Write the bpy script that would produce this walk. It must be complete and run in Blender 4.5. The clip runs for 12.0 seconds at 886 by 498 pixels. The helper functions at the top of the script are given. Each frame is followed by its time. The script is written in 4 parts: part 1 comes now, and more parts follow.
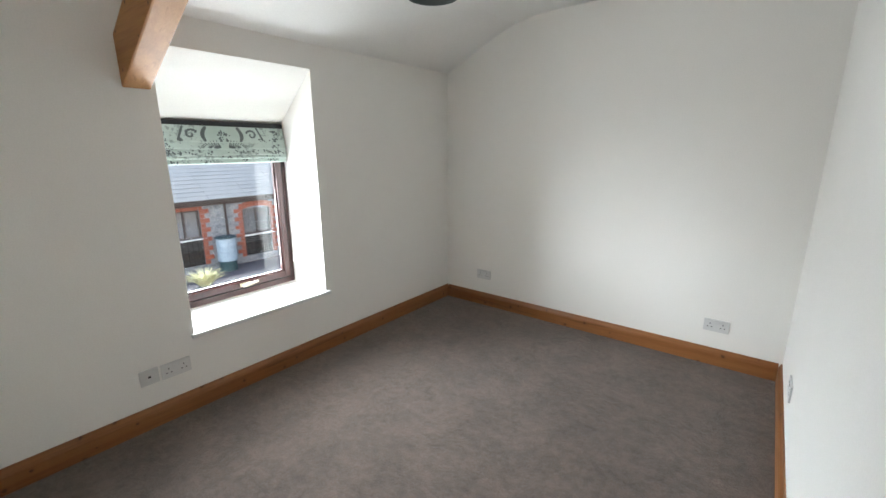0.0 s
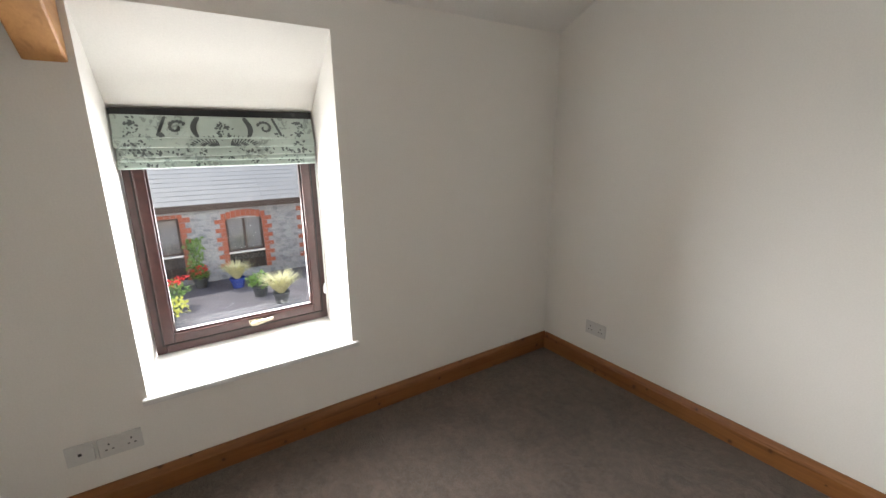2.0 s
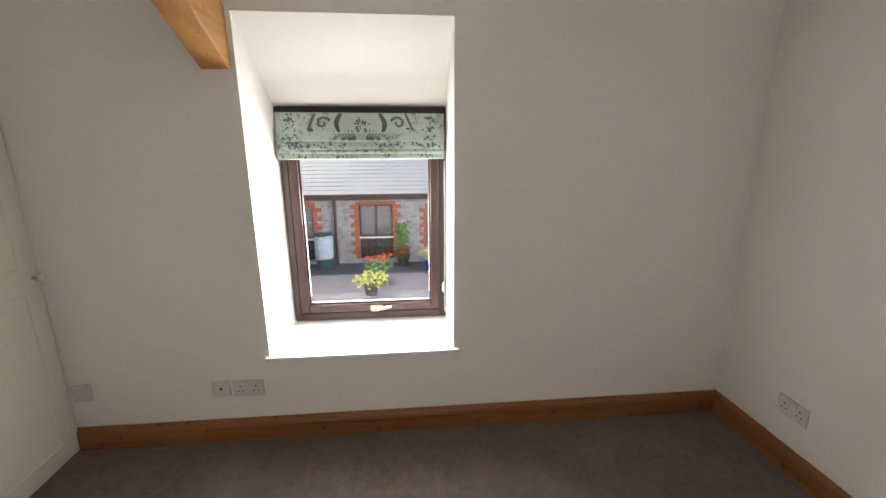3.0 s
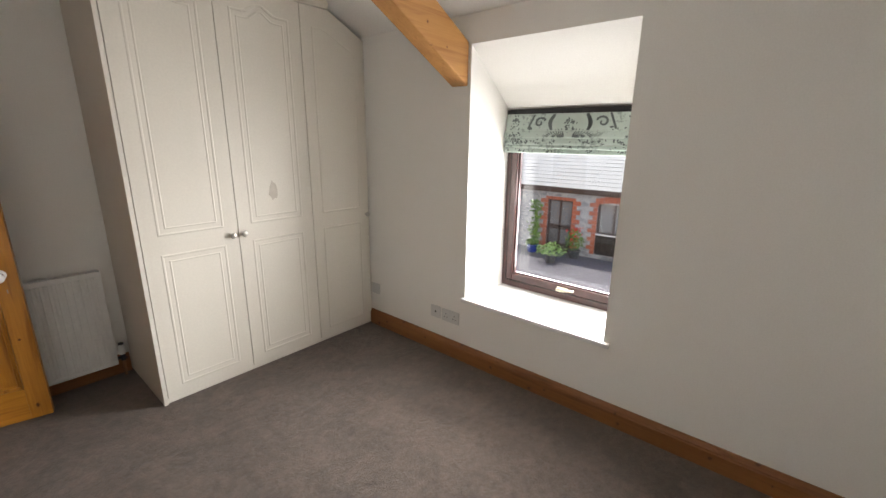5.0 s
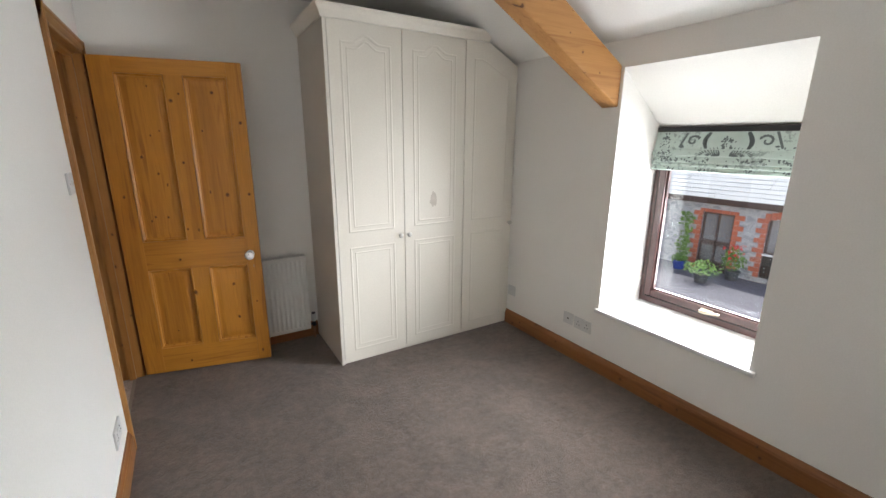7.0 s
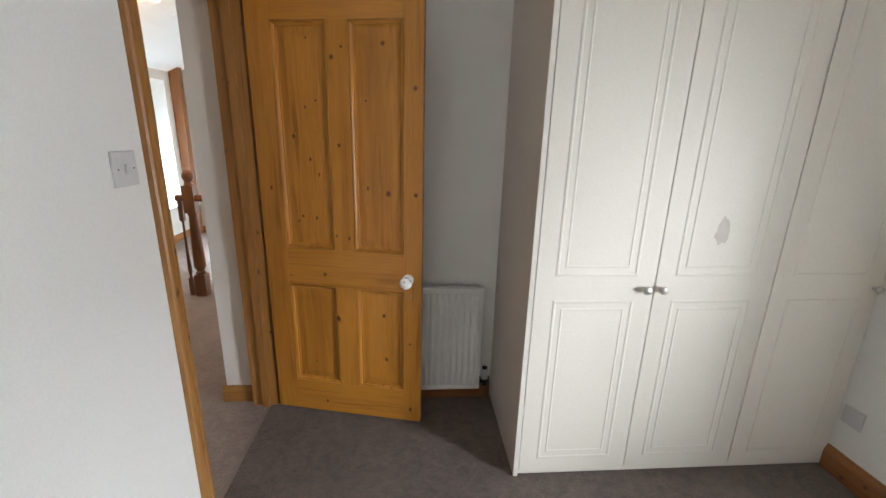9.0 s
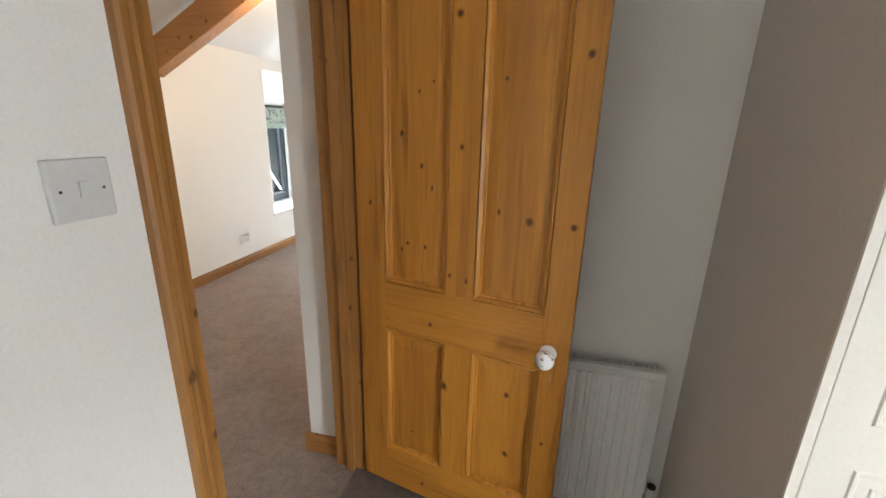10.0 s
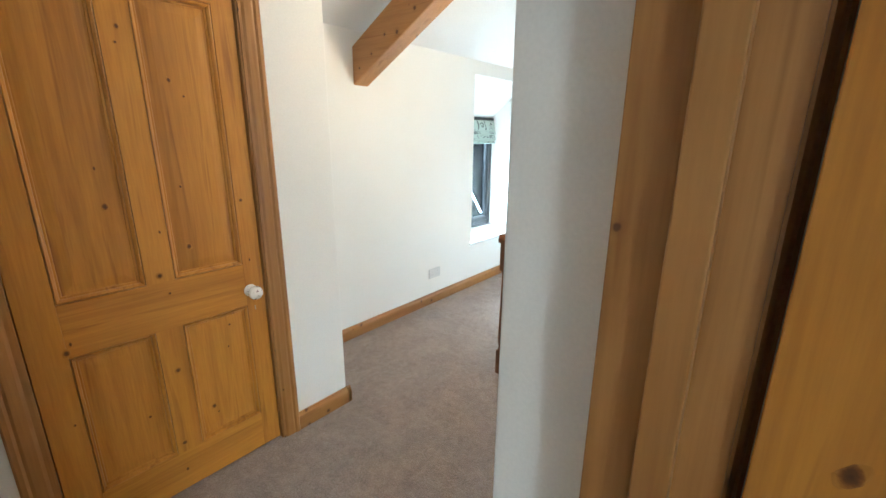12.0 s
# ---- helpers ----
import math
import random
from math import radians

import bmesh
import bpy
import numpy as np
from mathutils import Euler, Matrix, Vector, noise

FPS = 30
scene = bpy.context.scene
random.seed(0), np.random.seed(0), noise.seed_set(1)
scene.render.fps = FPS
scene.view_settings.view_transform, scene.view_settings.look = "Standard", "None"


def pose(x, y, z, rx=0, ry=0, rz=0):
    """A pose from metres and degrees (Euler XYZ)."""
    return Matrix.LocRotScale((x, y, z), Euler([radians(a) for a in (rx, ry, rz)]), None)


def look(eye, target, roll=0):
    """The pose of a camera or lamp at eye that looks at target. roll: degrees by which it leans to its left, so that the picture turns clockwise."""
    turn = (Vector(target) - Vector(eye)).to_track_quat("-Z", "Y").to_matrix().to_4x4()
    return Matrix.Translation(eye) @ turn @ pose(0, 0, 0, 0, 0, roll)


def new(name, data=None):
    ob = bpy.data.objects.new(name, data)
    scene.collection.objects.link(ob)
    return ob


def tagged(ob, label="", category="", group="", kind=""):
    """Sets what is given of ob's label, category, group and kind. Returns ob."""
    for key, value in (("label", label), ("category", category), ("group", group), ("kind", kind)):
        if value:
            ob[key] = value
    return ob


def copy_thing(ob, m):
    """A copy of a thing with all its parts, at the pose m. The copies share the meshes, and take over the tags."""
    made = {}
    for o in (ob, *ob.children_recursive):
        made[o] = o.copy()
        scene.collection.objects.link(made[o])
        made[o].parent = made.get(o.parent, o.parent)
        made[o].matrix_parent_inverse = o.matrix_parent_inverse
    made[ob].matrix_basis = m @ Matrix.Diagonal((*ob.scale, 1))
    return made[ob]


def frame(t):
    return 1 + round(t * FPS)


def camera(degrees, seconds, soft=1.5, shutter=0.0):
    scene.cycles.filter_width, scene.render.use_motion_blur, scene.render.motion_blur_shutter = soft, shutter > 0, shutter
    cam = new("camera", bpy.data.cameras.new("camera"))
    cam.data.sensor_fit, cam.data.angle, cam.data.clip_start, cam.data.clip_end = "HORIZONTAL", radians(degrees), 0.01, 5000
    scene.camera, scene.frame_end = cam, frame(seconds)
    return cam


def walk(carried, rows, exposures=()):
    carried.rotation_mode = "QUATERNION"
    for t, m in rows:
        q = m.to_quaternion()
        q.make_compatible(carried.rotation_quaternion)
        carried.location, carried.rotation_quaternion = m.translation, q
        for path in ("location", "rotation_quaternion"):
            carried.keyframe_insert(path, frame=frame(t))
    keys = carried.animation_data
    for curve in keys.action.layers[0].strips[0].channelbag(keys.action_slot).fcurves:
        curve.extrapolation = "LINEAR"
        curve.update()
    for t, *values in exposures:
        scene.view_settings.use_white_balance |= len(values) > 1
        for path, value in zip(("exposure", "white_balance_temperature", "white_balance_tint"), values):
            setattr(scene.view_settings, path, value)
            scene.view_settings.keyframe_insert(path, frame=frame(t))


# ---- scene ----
cam = camera(93.7, 12.0)
PATH = [
    (0, (-0.152, 0.091, 1.464), (-1.348, 1.622, 0.991), -0.2),
    (0.5, (-0.327, 0.259, 1.464), (-1.441, 1.854, 0.998), -1.3),
    (1, (-0.433, 0.559, 1.468), (-1.601, 2.114, 0.999), -1.3),
    (1.5, (-0.51, 0.824, 1.46), (-1.869, 2.21, 0.979), -1.1),
    (2, (-0.639, 1.139, 1.464), (-2.264, 2.197, 0.973), -0.7),
    (2.5, (-0.706, 1.371, 1.453), (-2.535, 2.013, 0.961), -0.6),
    (3, (-0.705, 1.608, 1.449), (-2.636, 1.784, 0.956), -0.2),
    (3.2, (-0.713, 1.704, 1.438), (-2.652, 1.702, 0.948), 0.0),
    (4.8, (-0.614, 2.418, 1.421), (-2.16, 1.247, 0.928), 0.3),
    (5, (-0.577, 2.456, 1.45), (-2.052, 1.207, 0.937), 0.7),
    (5.5, (-0.403, 2.58, 1.489), (-1.726, 1.179, 0.955), 0.3),
    (6, (-0.267, 2.671, 1.529), (-1.497, 1.178, 1.019), 0.1),
    (6.5, (-0.285, 2.682, 1.543), (-1.419, 1.113, 1.041), 0.1),
    (8.5, (-0.592, 1.81, 1.5), (-1.015, -0.07, 0.964), 1.6),
    (9, (-0.655, 1.478, 1.476), (-0.806, -0.439, 0.927), 1.5),
    (9.5, (-0.658, 1.183, 1.467), (-0.548, -0.734, 0.909), 1.4),
    (10, (-0.574, 0.816, 1.464), (-0.141, -1.05, 0.89), 1.4),
    (10.5, (-0.467, 0.549, 1.444), (0.226, -1.246, 0.899), 1.4),
    (11, (-0.368, 0.289, 1.461), (0.593, -1.381, 0.923), 1.8),
    (11.5, (-0.181, 0.098, 1.455), (0.938, -1.473, 0.926), 1.8),
    (12, (0.069, -0.121, 1.445), (1.307, -1.602, 0.921), 0.4),
]
walk(cam, [(t, look(eye, target, roll)) for t, eye, target, roll in PATH],
     exposures=[(0, 0.95, 6150, 6), (1.0, 0.65, 6450, 9), (2.5, 0.64, 6850, 11), (3.2, 0.64, 6900, 12), (5.0, 0.72, 6850, 12), (5.5, 0.8, 6750, 11), (6.5, 0.85, 6500, 10),
                (8.5, 1.05, 6200, 9), (9.5, 0.8, 6200, 9), (10, 1.1, 6400, 8), (10.5, 1.28, 6350, 3), (11, 1.6, 5900, -5), (12, 1.4, 5500, -3)])

# ---- light ----
SUN_TO = Vector((1.0, 0.85, -2.65)).normalized()
world = bpy.data.worlds.new("sky")
scene.world = world
world.use_nodes = True
wn = world.node_tree
sky = wn.nodes.new("ShaderNodeTexSky")
sky.sky_type, sky.sun_disc = "NISHITA", False
sky.sun_elevation = math.asin(-SUN_TO.z)
sky.sun_rotation = math.atan2(-SUN_TO.x, -SUN_TO.y)
wn.links.new(sky.outputs[0], wn.nodes["Background"].inputs[0])
wn.nodes["Background"].inputs[1].default_value = 0.14
sun = new("sun", bpy.data.lights.new("sun", "SUN"))
sun.data.energy, sun.data.angle, sun.data.color = 3.8, radians(0.5), (1.0, 0.95, 0.87)
sun.matrix_world = look((-20, -15, 40), Vector((-20, -15, 40)) + SUN_TO)


def sky_fill_panel(name, eye, target, w, h, watts, color):
    """An added area lamp, beyond or in a window, that boosts the daylight indoors."""
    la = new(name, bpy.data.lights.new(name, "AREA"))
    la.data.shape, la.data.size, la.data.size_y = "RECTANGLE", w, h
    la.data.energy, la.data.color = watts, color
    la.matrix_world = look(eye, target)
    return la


# added fill: one lamp above the view, two beside it, one in the opening
sky_fill_panel("window_sky_fill", (-7.7, 1.4, 3.6), (-0.5, 1.4, 1.2), 9.5, 3.8, 2400, (0.93, 0.97, 1.0))
sky_fill_panel("window_sky_fill", (-8.0, 8.2, 1.3), (-2.9, 1.35, 1.05), 5.5, 4.8, 1300, (0.95, 0.97, 1.0))
sky_fill_panel("window_sky_fill", (-8.0, -4.4, 1.9), (-2.9, 1.45, 1.0), 3.6, 3.2, 1100, (0.95, 0.97, 1.0))
sky_fill_panel("window_opening_fill", (-3.03, 1.4, 0.965), (0.0, 1.4, 0.45), 0.68, 0.8, 20, (0.95, 0.975, 1.0))
# landing fill, added likewise above the view and in the window opening
sky_fill_panel("landing_sky_fill", (7.5, -3.5, 3.6), (0.0, -3.3, 1.3), 9.0, 4.0, 5500, (0.74, 0.88, 1.0))
sky_fill_panel("landing_opening_fill", (2.81, -3.755, 0.97), (0.3, -2.9, 0.3), 0.68, 0.8, 11, (0.76, 0.89, 1.0))
bulb = new("landing_bulb", bpy.data.lights.new("landing_bulb", "POINT"))
bulb.data.energy, bulb.data.color, bulb.data.shadow_soft_size = 11, (1.0, 0.70, 0.43), 0.04
bulb.location = (1.2, -2.05, 2.27)


# ---- materials ----
def shader(name, rough=0.6, metal=0.0, base=(0.8, 0.8, 0.8)):
    m = bpy.data.materials.new(name)
    m.use_nodes = True
    nt = m.node_tree
    b = nt.nodes["Principled BSDF"]
    b.inputs["Roughness"].default_value = rough
    b.inputs["Metallic"].default_value = metal
    b.inputs["Base Color"].default_value = (*base, 1)
    return m, nt, b


def node(nt, kind, **inputs):
    n = nt.nodes.new(kind)
    for k, v in inputs.items():
        n.inputs[k.replace("_", " ")].default_value = v
    return n


def coords(nt, scale=(1, 1, 1), spread=True):
    """Object coordinates, shifted piece by piece, stretched by scale."""
    tc = nt.nodes.new("ShaderNodeTexCoord")
    out = tc.outputs["Object"]
    if spread:
        oi = nt.nodes.new("ShaderNodeObjectInfo")
        mu = nt.nodes.new("ShaderNodeMath")
        mu.operation = "MULTIPLY"
        mu.inputs[1].default_value = 37.0
        nt.links.new(oi.outputs["Random"], mu.inputs[0])
        ad = nt.nodes.new("ShaderNodeVectorMath")
        ad.operation = "ADD"
        nt.links.new(out, ad.inputs[0])
        nt.links.new(mu.outputs[0], ad.inputs[1])
        out = ad.outputs[0]
    mp = nt.nodes.new("ShaderNodeMapping")
    mp.inputs["Scale"].default_value = scale
    nt.links.new(out, mp.inputs["Vector"])
    return mp.outputs[0]


def noisy(nt, vec, scale, detail=4.0, rough=0.6, dist=0.0):
    n = node(nt, "ShaderNodeTexNoise", Scale=scale, Detail=detail, Roughness=rough, Distortion=dist)
    nt.links.new(vec, n.inputs["Vector"])
    return n.outputs["Fac"]


def ramp(nt, fac, stops):
    r = nt.nodes.new("ShaderNodeValToRGB")
    while len(r.color_ramp.elements) < len(stops):
        r.color_ramp.elements.new(0.5)
    for e, (p, c) in zip(r.color_ramp.elements, stops):
        e.position, e.color = p, (*c, 1)
    nt.links.new(fac, r.inputs[0])
    return r.outputs[0]


def mix(nt, a, b, fac, mode="MIX"):
    m = nt.nodes.new("ShaderNodeMix")
    m.data_type, m.blend_type = "RGBA", mode
    for sock, v in ((m.inputs[0], fac), (m.inputs[6], a), (m.inputs[7], b)):
        if isinstance(v, (int, float)):
            sock.default_value = v
        elif isinstance(v, tuple):
            sock.default_value = (*v, 1)
        else:
            nt.links.new(v, sock)
    return m.outputs[2]


def bump(nt, b, height, strength, distance):
    n = node(nt, "ShaderNodeBump", Strength=strength, Distance=distance)
    nt.links.new(height, n.inputs["Height"])
    nt.links.new(n.outputs[0], b.inputs["Normal"])


def mottled(name, base, dark, scale, fine, rough=0.6, metal=0.0, relief=0.0005, strength=0.3, spread=False):
    """A surface with large soft variation and fine grain."""
    m, nt, b = shader(name, rough, metal)
    v = coords(nt, spread=spread)
    c1 = ramp(nt, noisy(nt, v, scale, 3), [(0.3, dark), (0.7, base)])
    f = noisy(nt, v, fine, 5)
    c2 = mix(nt, c1, ramp(nt, f, [(0.25, tuple(c * 0.86 for c in base)), (0.75, tuple(min(1, c * 1.06) for c in base))]), 0.4)
    nt.links.new(c2, b.inputs["Base Color"])
    bump(nt, b, f, strength, relief)
    return m


def pine(name, axis, light, mid, dark, rough=0.38, knots=True):
    """Varnished pine: grain along axis (0, 1, 2), with knots."""
    m, nt, b = shader(name, rough)
    st = [1.0, 1.0, 1.0]
    st[axis] = 0.055
    v = coords(nt, tuple(st))
    rings = noisy(nt, v, 26, 3, 0.55, 0.6)
    fine = noisy(nt, v, 150, 4)
    c = ramp(nt, rings, [(0.32, mid), (0.48, light), (0.58, light), (0.72, dark)])
    c = mix(nt, c, ramp(nt, fine, [(0.3, dark), (0.7, light)]), 0.3)
    bands = noisy(nt, v, 7, 4, 0.6, 0.3)
    c = mix(nt, c, ramp(nt, bands, [(0.33, (0.70, 0.64, 0.55)), (0.5, (0.95, 0.94, 0.92)), (0.68, (1, 1, 1))]), 0.85, "MULTIPLY")
    if knots:
        kv = coords(nt)
        sp = nt.nodes.new("ShaderNodeSeparateXYZ")
        nt.links.new(kv, sp.inputs[0])
        ad = nt.nodes.new("ShaderNodeMath")
        nt.links.new(sp.outputs[0], ad.inputs[0])
        nt.links.new(sp.outputs[1], ad.inputs[1])
        co = nt.nodes.new("ShaderNodeCombineXYZ")
        sc = nt.nodes.new("ShaderNodeMath")
        sc.operation = "MULTIPLY"
        sc.inputs[1].default_value = 0.75 if axis == 2 else 1.0
        nt.links.new(sp.outputs[2], sc.inputs[0])
        nt.links.new(ad.outputs[0], co.inputs[0])
        nt.links.new(sc.outputs[0], co.inputs[1])
        wob = node(nt, "ShaderNodeTexNoise", Scale=45.0, Detail=2.0)
        nt.links.new(kv, wob.inputs["Vector"])
        sh = mix(nt, co.outputs[0], wob.outputs["Color"], 0.012)
        vo = node(nt, "ShaderNodeTexVoronoi", Scale=7.5, Randomness=1.0)
        vo.voronoi_dimensions = "2D"
        nt.links.new(sh, vo.inputs["Vector"])
        sep = nt.nodes.new("ShaderNodeSeparateColor")
        nt.links.new(vo.outputs["Color"], sep.inputs[0])
        dv = nt.nodes.new("ShaderNodeMath")
        dv.operation = "DIVIDE"
        nt.links.new(vo.outputs["Distance"], dv.inputs[0])
        nt.links.new(sep.outputs[0], dv.inputs[1])
        k = ramp(nt, dv.outputs[0], [(0.055, (0.9, 0.9, 0.9)), (0.08, (0.5, 0.5, 0.5)), (0.095, (0.18, 0.18, 0.18)), (0.22, (0, 0, 0))])
        c = mix(nt, c, (0.085, 0.026, 0.008), k)
    nt.links.new(c, b.inputs["Base Color"])
    b.inputs["Coat Weight"].default_value = 0.12
    b.inputs["Coat Roughness"].default_value = 0.3
    bump(nt, b, fine, 0.12, 0.0006)
    return m


PAINT = mottled("wall_paint", (0.86, 0.84, 0.80), (0.835, 0.815, 0.775), 1.3, 160, 0.75, relief=0.0004, strength=0.25)
CEIL = mottled("ceiling_paint", (0.87, 0.86, 0.835), (0.845, 0.835, 0.81), 1.1, 120, 0.8, relief=0.0004)
SILL = mottled("gloss_white_paint", (0.82, 0.82, 0.81), (0.79, 0.79, 0.78), 2, 60, 0.25, relief=0.0001)
DOORPINE = [pine("door_pine_" + "xyz"[a], a, (0.58, 0.252, 0.031), (0.47, 0.190, 0.022), (0.29, 0.100, 0.012), 0.42, False) for a in range(3)]


def knot_material():
    """Knot: dark heart, reddish ring, fading into the wood at its rim."""
    m, nt, b = shader("pine_knot", 0.42)
    tc = nt.nodes.new("ShaderNodeTexCoord")
    mp = nt.nodes.new("ShaderNodeMapping")
    mp.inputs["Location"].default_value = (-1.0, 0, -1.0)
    mp.inputs["Scale"].default_value = (2, 0, 2)
    nt.links.new(tc.outputs["Generated"], mp.inputs["Vector"])
    ln = nt.nodes.new("ShaderNodeVectorMath")
    ln.operation = "LENGTH"
    nt.links.new(mp.outputs[0], ln.inputs[0])
    ad = nt.nodes.new("ShaderNodeMath")
    ad.operation = "MULTIPLY_ADD"
    ad.inputs[1].default_value = 0.5
    nt.links.new(noisy(nt, coords(nt), 170, 3), ad.inputs[0])
    nt.links.new(ln.outputs["Value"], ad.inputs[2])
    c = ramp(nt, ad.outputs[0], [(0.3, (0.075, 0.024, 0.007)), (0.62, (0.13, 0.045, 0.010)), (0.85, (0.27, 0.10, 0.016)), (1.0, (0.44, 0.19, 0.026))])
    nt.links.new(c, b.inputs["Base Color"])
    return m


KNOT = knot_material()
TRIMPINE = [pine("trim_pine_" + "xyz"[a], a, (0.31, 0.125, 0.036), (0.25, 0.095, 0.026), (0.17, 0.06, 0.015), 0.45) for a in range(3)]
JAMBPINE = [pine("jamb_pine_" + "xyz"[a], a, (0.40, 0.19, 0.048), (0.34, 0.15, 0.035), (0.24, 0.095, 0.02), 0.45) for a in range(3)]
BEAMPINE = pine("beam_pine", 0, (0.54, 0.27, 0.09), (0.47, 0.22, 0.07), (0.36, 0.15, 0.04), 0.55)
DARKPINE = pine("stained_newel_wood", 2, (0.27, 0.105, 0.034), (0.21, 0.075, 0.024), (0.14, 0.045, 0.014), 0.35, False)
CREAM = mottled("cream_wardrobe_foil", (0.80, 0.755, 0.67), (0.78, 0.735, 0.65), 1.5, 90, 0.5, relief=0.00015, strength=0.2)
# side panel mixed darker and browner than the cream fronts
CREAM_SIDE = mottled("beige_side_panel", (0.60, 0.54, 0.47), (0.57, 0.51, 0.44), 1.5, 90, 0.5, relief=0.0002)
ENAMEL = mottled("white_radiator_enamel", (0.78, 0.78, 0.76), (0.75, 0.75, 0.73), 2, 50, 0.35, relief=0.0001)
PLASTIC = mottled("white_socket_plastic", (0.66, 0.655, 0.64), (0.63, 0.625, 0.61), 6, 80, 0.35, relief=0.0001)
STRIP, _, _ = shader("worn_threshold_strip", 0.6, 0, (0.24, 0.2, 0.17))
# near-black stands in for the shade inside holes; the window seal takes it too
DARKHOLE, _, _ = shader("dark_recess", 0.7, 0, (0.015, 0.014, 0.013))
BLACK, _, _ = shader("black_rail", 0.5, 0, (0.01, 0.01, 0.012))
CHROME, _, _ = shader("brushed_nickel", 0.3, 1.0, (0.62, 0.6, 0.56))
BRASSY, _, _ = shader("cream_metal_handle", 0.4, 0.5, (0.42, 0.36, 0.27))
COPPER, _, _ = shader("painted_pipe", 0.4, 0.6, (0.35, 0.18, 0.1))


def upvc(name, a, b_):
    m, nt, b = shader(name, 0.32)
    v = coords(nt, (1, 1, 1))
    c = ramp(nt, noisy(nt, v, 18, 4, 0.6, 0.4), [(0.3, a), (0.7, b_)])
    nt.links.new(c, b.inputs["Base Color"])
    bump(nt, b, noisy(nt, v, 140, 3), 0.1, 0.0004)
    return m


BROWNFRAME = upvc("mahogany_foil_frame", (0.032, 0.011, 0.010), (0.06, 0.021, 0.018))
DARKFRAME = upvc("near_black_frame", (0.012, 0.012, 0.014), (0.022, 0.021, 0.022))


def glass_material():
    m = bpy.data.materials.new("window_glass")
    m.use_nodes = True
    nt = m.node_tree
    nt.nodes.remove(nt.nodes["Principled BSDF"])
    tr = nt.nodes.new("ShaderNodeBsdfTransparent")
    tr.inputs[0].default_value = (0.94, 0.96, 0.97, 1)
    gl = nt.nodes.new("ShaderNodeBsdfGlossy")
    gl.inputs["Roughness"].default_value = 0.02
    fr = nt.nodes.new("ShaderNodeFresnel")
    fr.inputs[0].default_value = 1.45
    mx = nt.nodes.new("ShaderNodeMixShader")
    nt.links.new(fr.outputs[0], mx.inputs[0])
    nt.links.new(tr.outputs[0], mx.inputs[1])
    nt.links.new(gl.outputs[0], mx.inputs[2])
    nt.links.new(mx.outputs[0], nt.nodes["Material Output"].inputs["Surface"])
    return m


GLASS = glass_material()


def carpet_material(name, light, dark):
    m, nt, b = shader(name, 0.95)
    v = coords(nt, spread=False)
    big = noisy(nt, v, 4.5, 7, 0.72, 0.1)
    brush = noisy(nt, v, 24, 8, 0.78, 0.1)
    tuft = noisy(nt, v, 130, 5, 0.8)
    c = ramp(nt, big, [(0.40, dark), (0.60, light)])
    c = mix(nt, c, ramp(nt, brush, [(0.44, dark), (0.56, light)]), 0.5)
    c = mix(nt, c, ramp(nt, tuft, [(0.36, (0.2, 0.19, 0.18)), (0.64, (1.0, 1.0, 1.0))]), 0.6, "MULTIPLY")
    nt.links.new(c, b.inputs["Base Color"])
    b.inputs["Sheen Weight"].default_value = 0.25
    ad = nt.nodes.new("ShaderNodeMath")
    ad.operation = "MULTIPLY_ADD"
    ad.inputs[1].default_value = 1.6
    nt.links.new(brush, ad.inputs[0])
    nt.links.new(tuft, ad.inputs[2])
    bump(nt, b, ad.outputs[0], 1.0, 0.010)
    return m


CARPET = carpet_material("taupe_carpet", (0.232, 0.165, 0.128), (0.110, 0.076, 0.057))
# paler landing carpet; its colour is raised further to offset weak light there
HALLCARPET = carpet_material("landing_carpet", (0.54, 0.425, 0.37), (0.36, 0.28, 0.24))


def blind_fabric():
    """Duck-egg fabric; the pattern itself is laid on as pieces."""
    m, nt, b = shader("duck_egg_blind_fabric", 0.85)
    v = coords(nt, spread=False)
    c = ramp(nt, noisy(nt, v, 7, 3), [(0.3, (0.42, 0.50, 0.45)), (0.7, (0.48, 0.56, 0.51))])
    spots = noisy(nt, v, 46, 3, 0.6, 0.5)
    patch = noisy(nt, v, 8, 2, 0.5)
    mu = nt.nodes.new("ShaderNodeMath")
    mu.operation = "MULTIPLY"
    nt.links.new(spots, mu.inputs[0])
    nt.links.new(patch, mu.inputs[1])
    k = ramp(nt, mu.outputs[0], [(0.32, (0, 0, 0)), (0.36, (0.5, 0.5, 0.5))])
    nt.links.new(mix(nt, c, (0.13, 0.145, 0.14), k), b.inputs["Base Color"])
    bump(nt, b, noisy(nt, v, 500, 2), 0.2, 0.0004)
    return m


FABRIC = blind_fabric()
MOTIF, _, _ = shader("grey_printed_motif", 0.85, 0, (0.12, 0.135, 0.135))


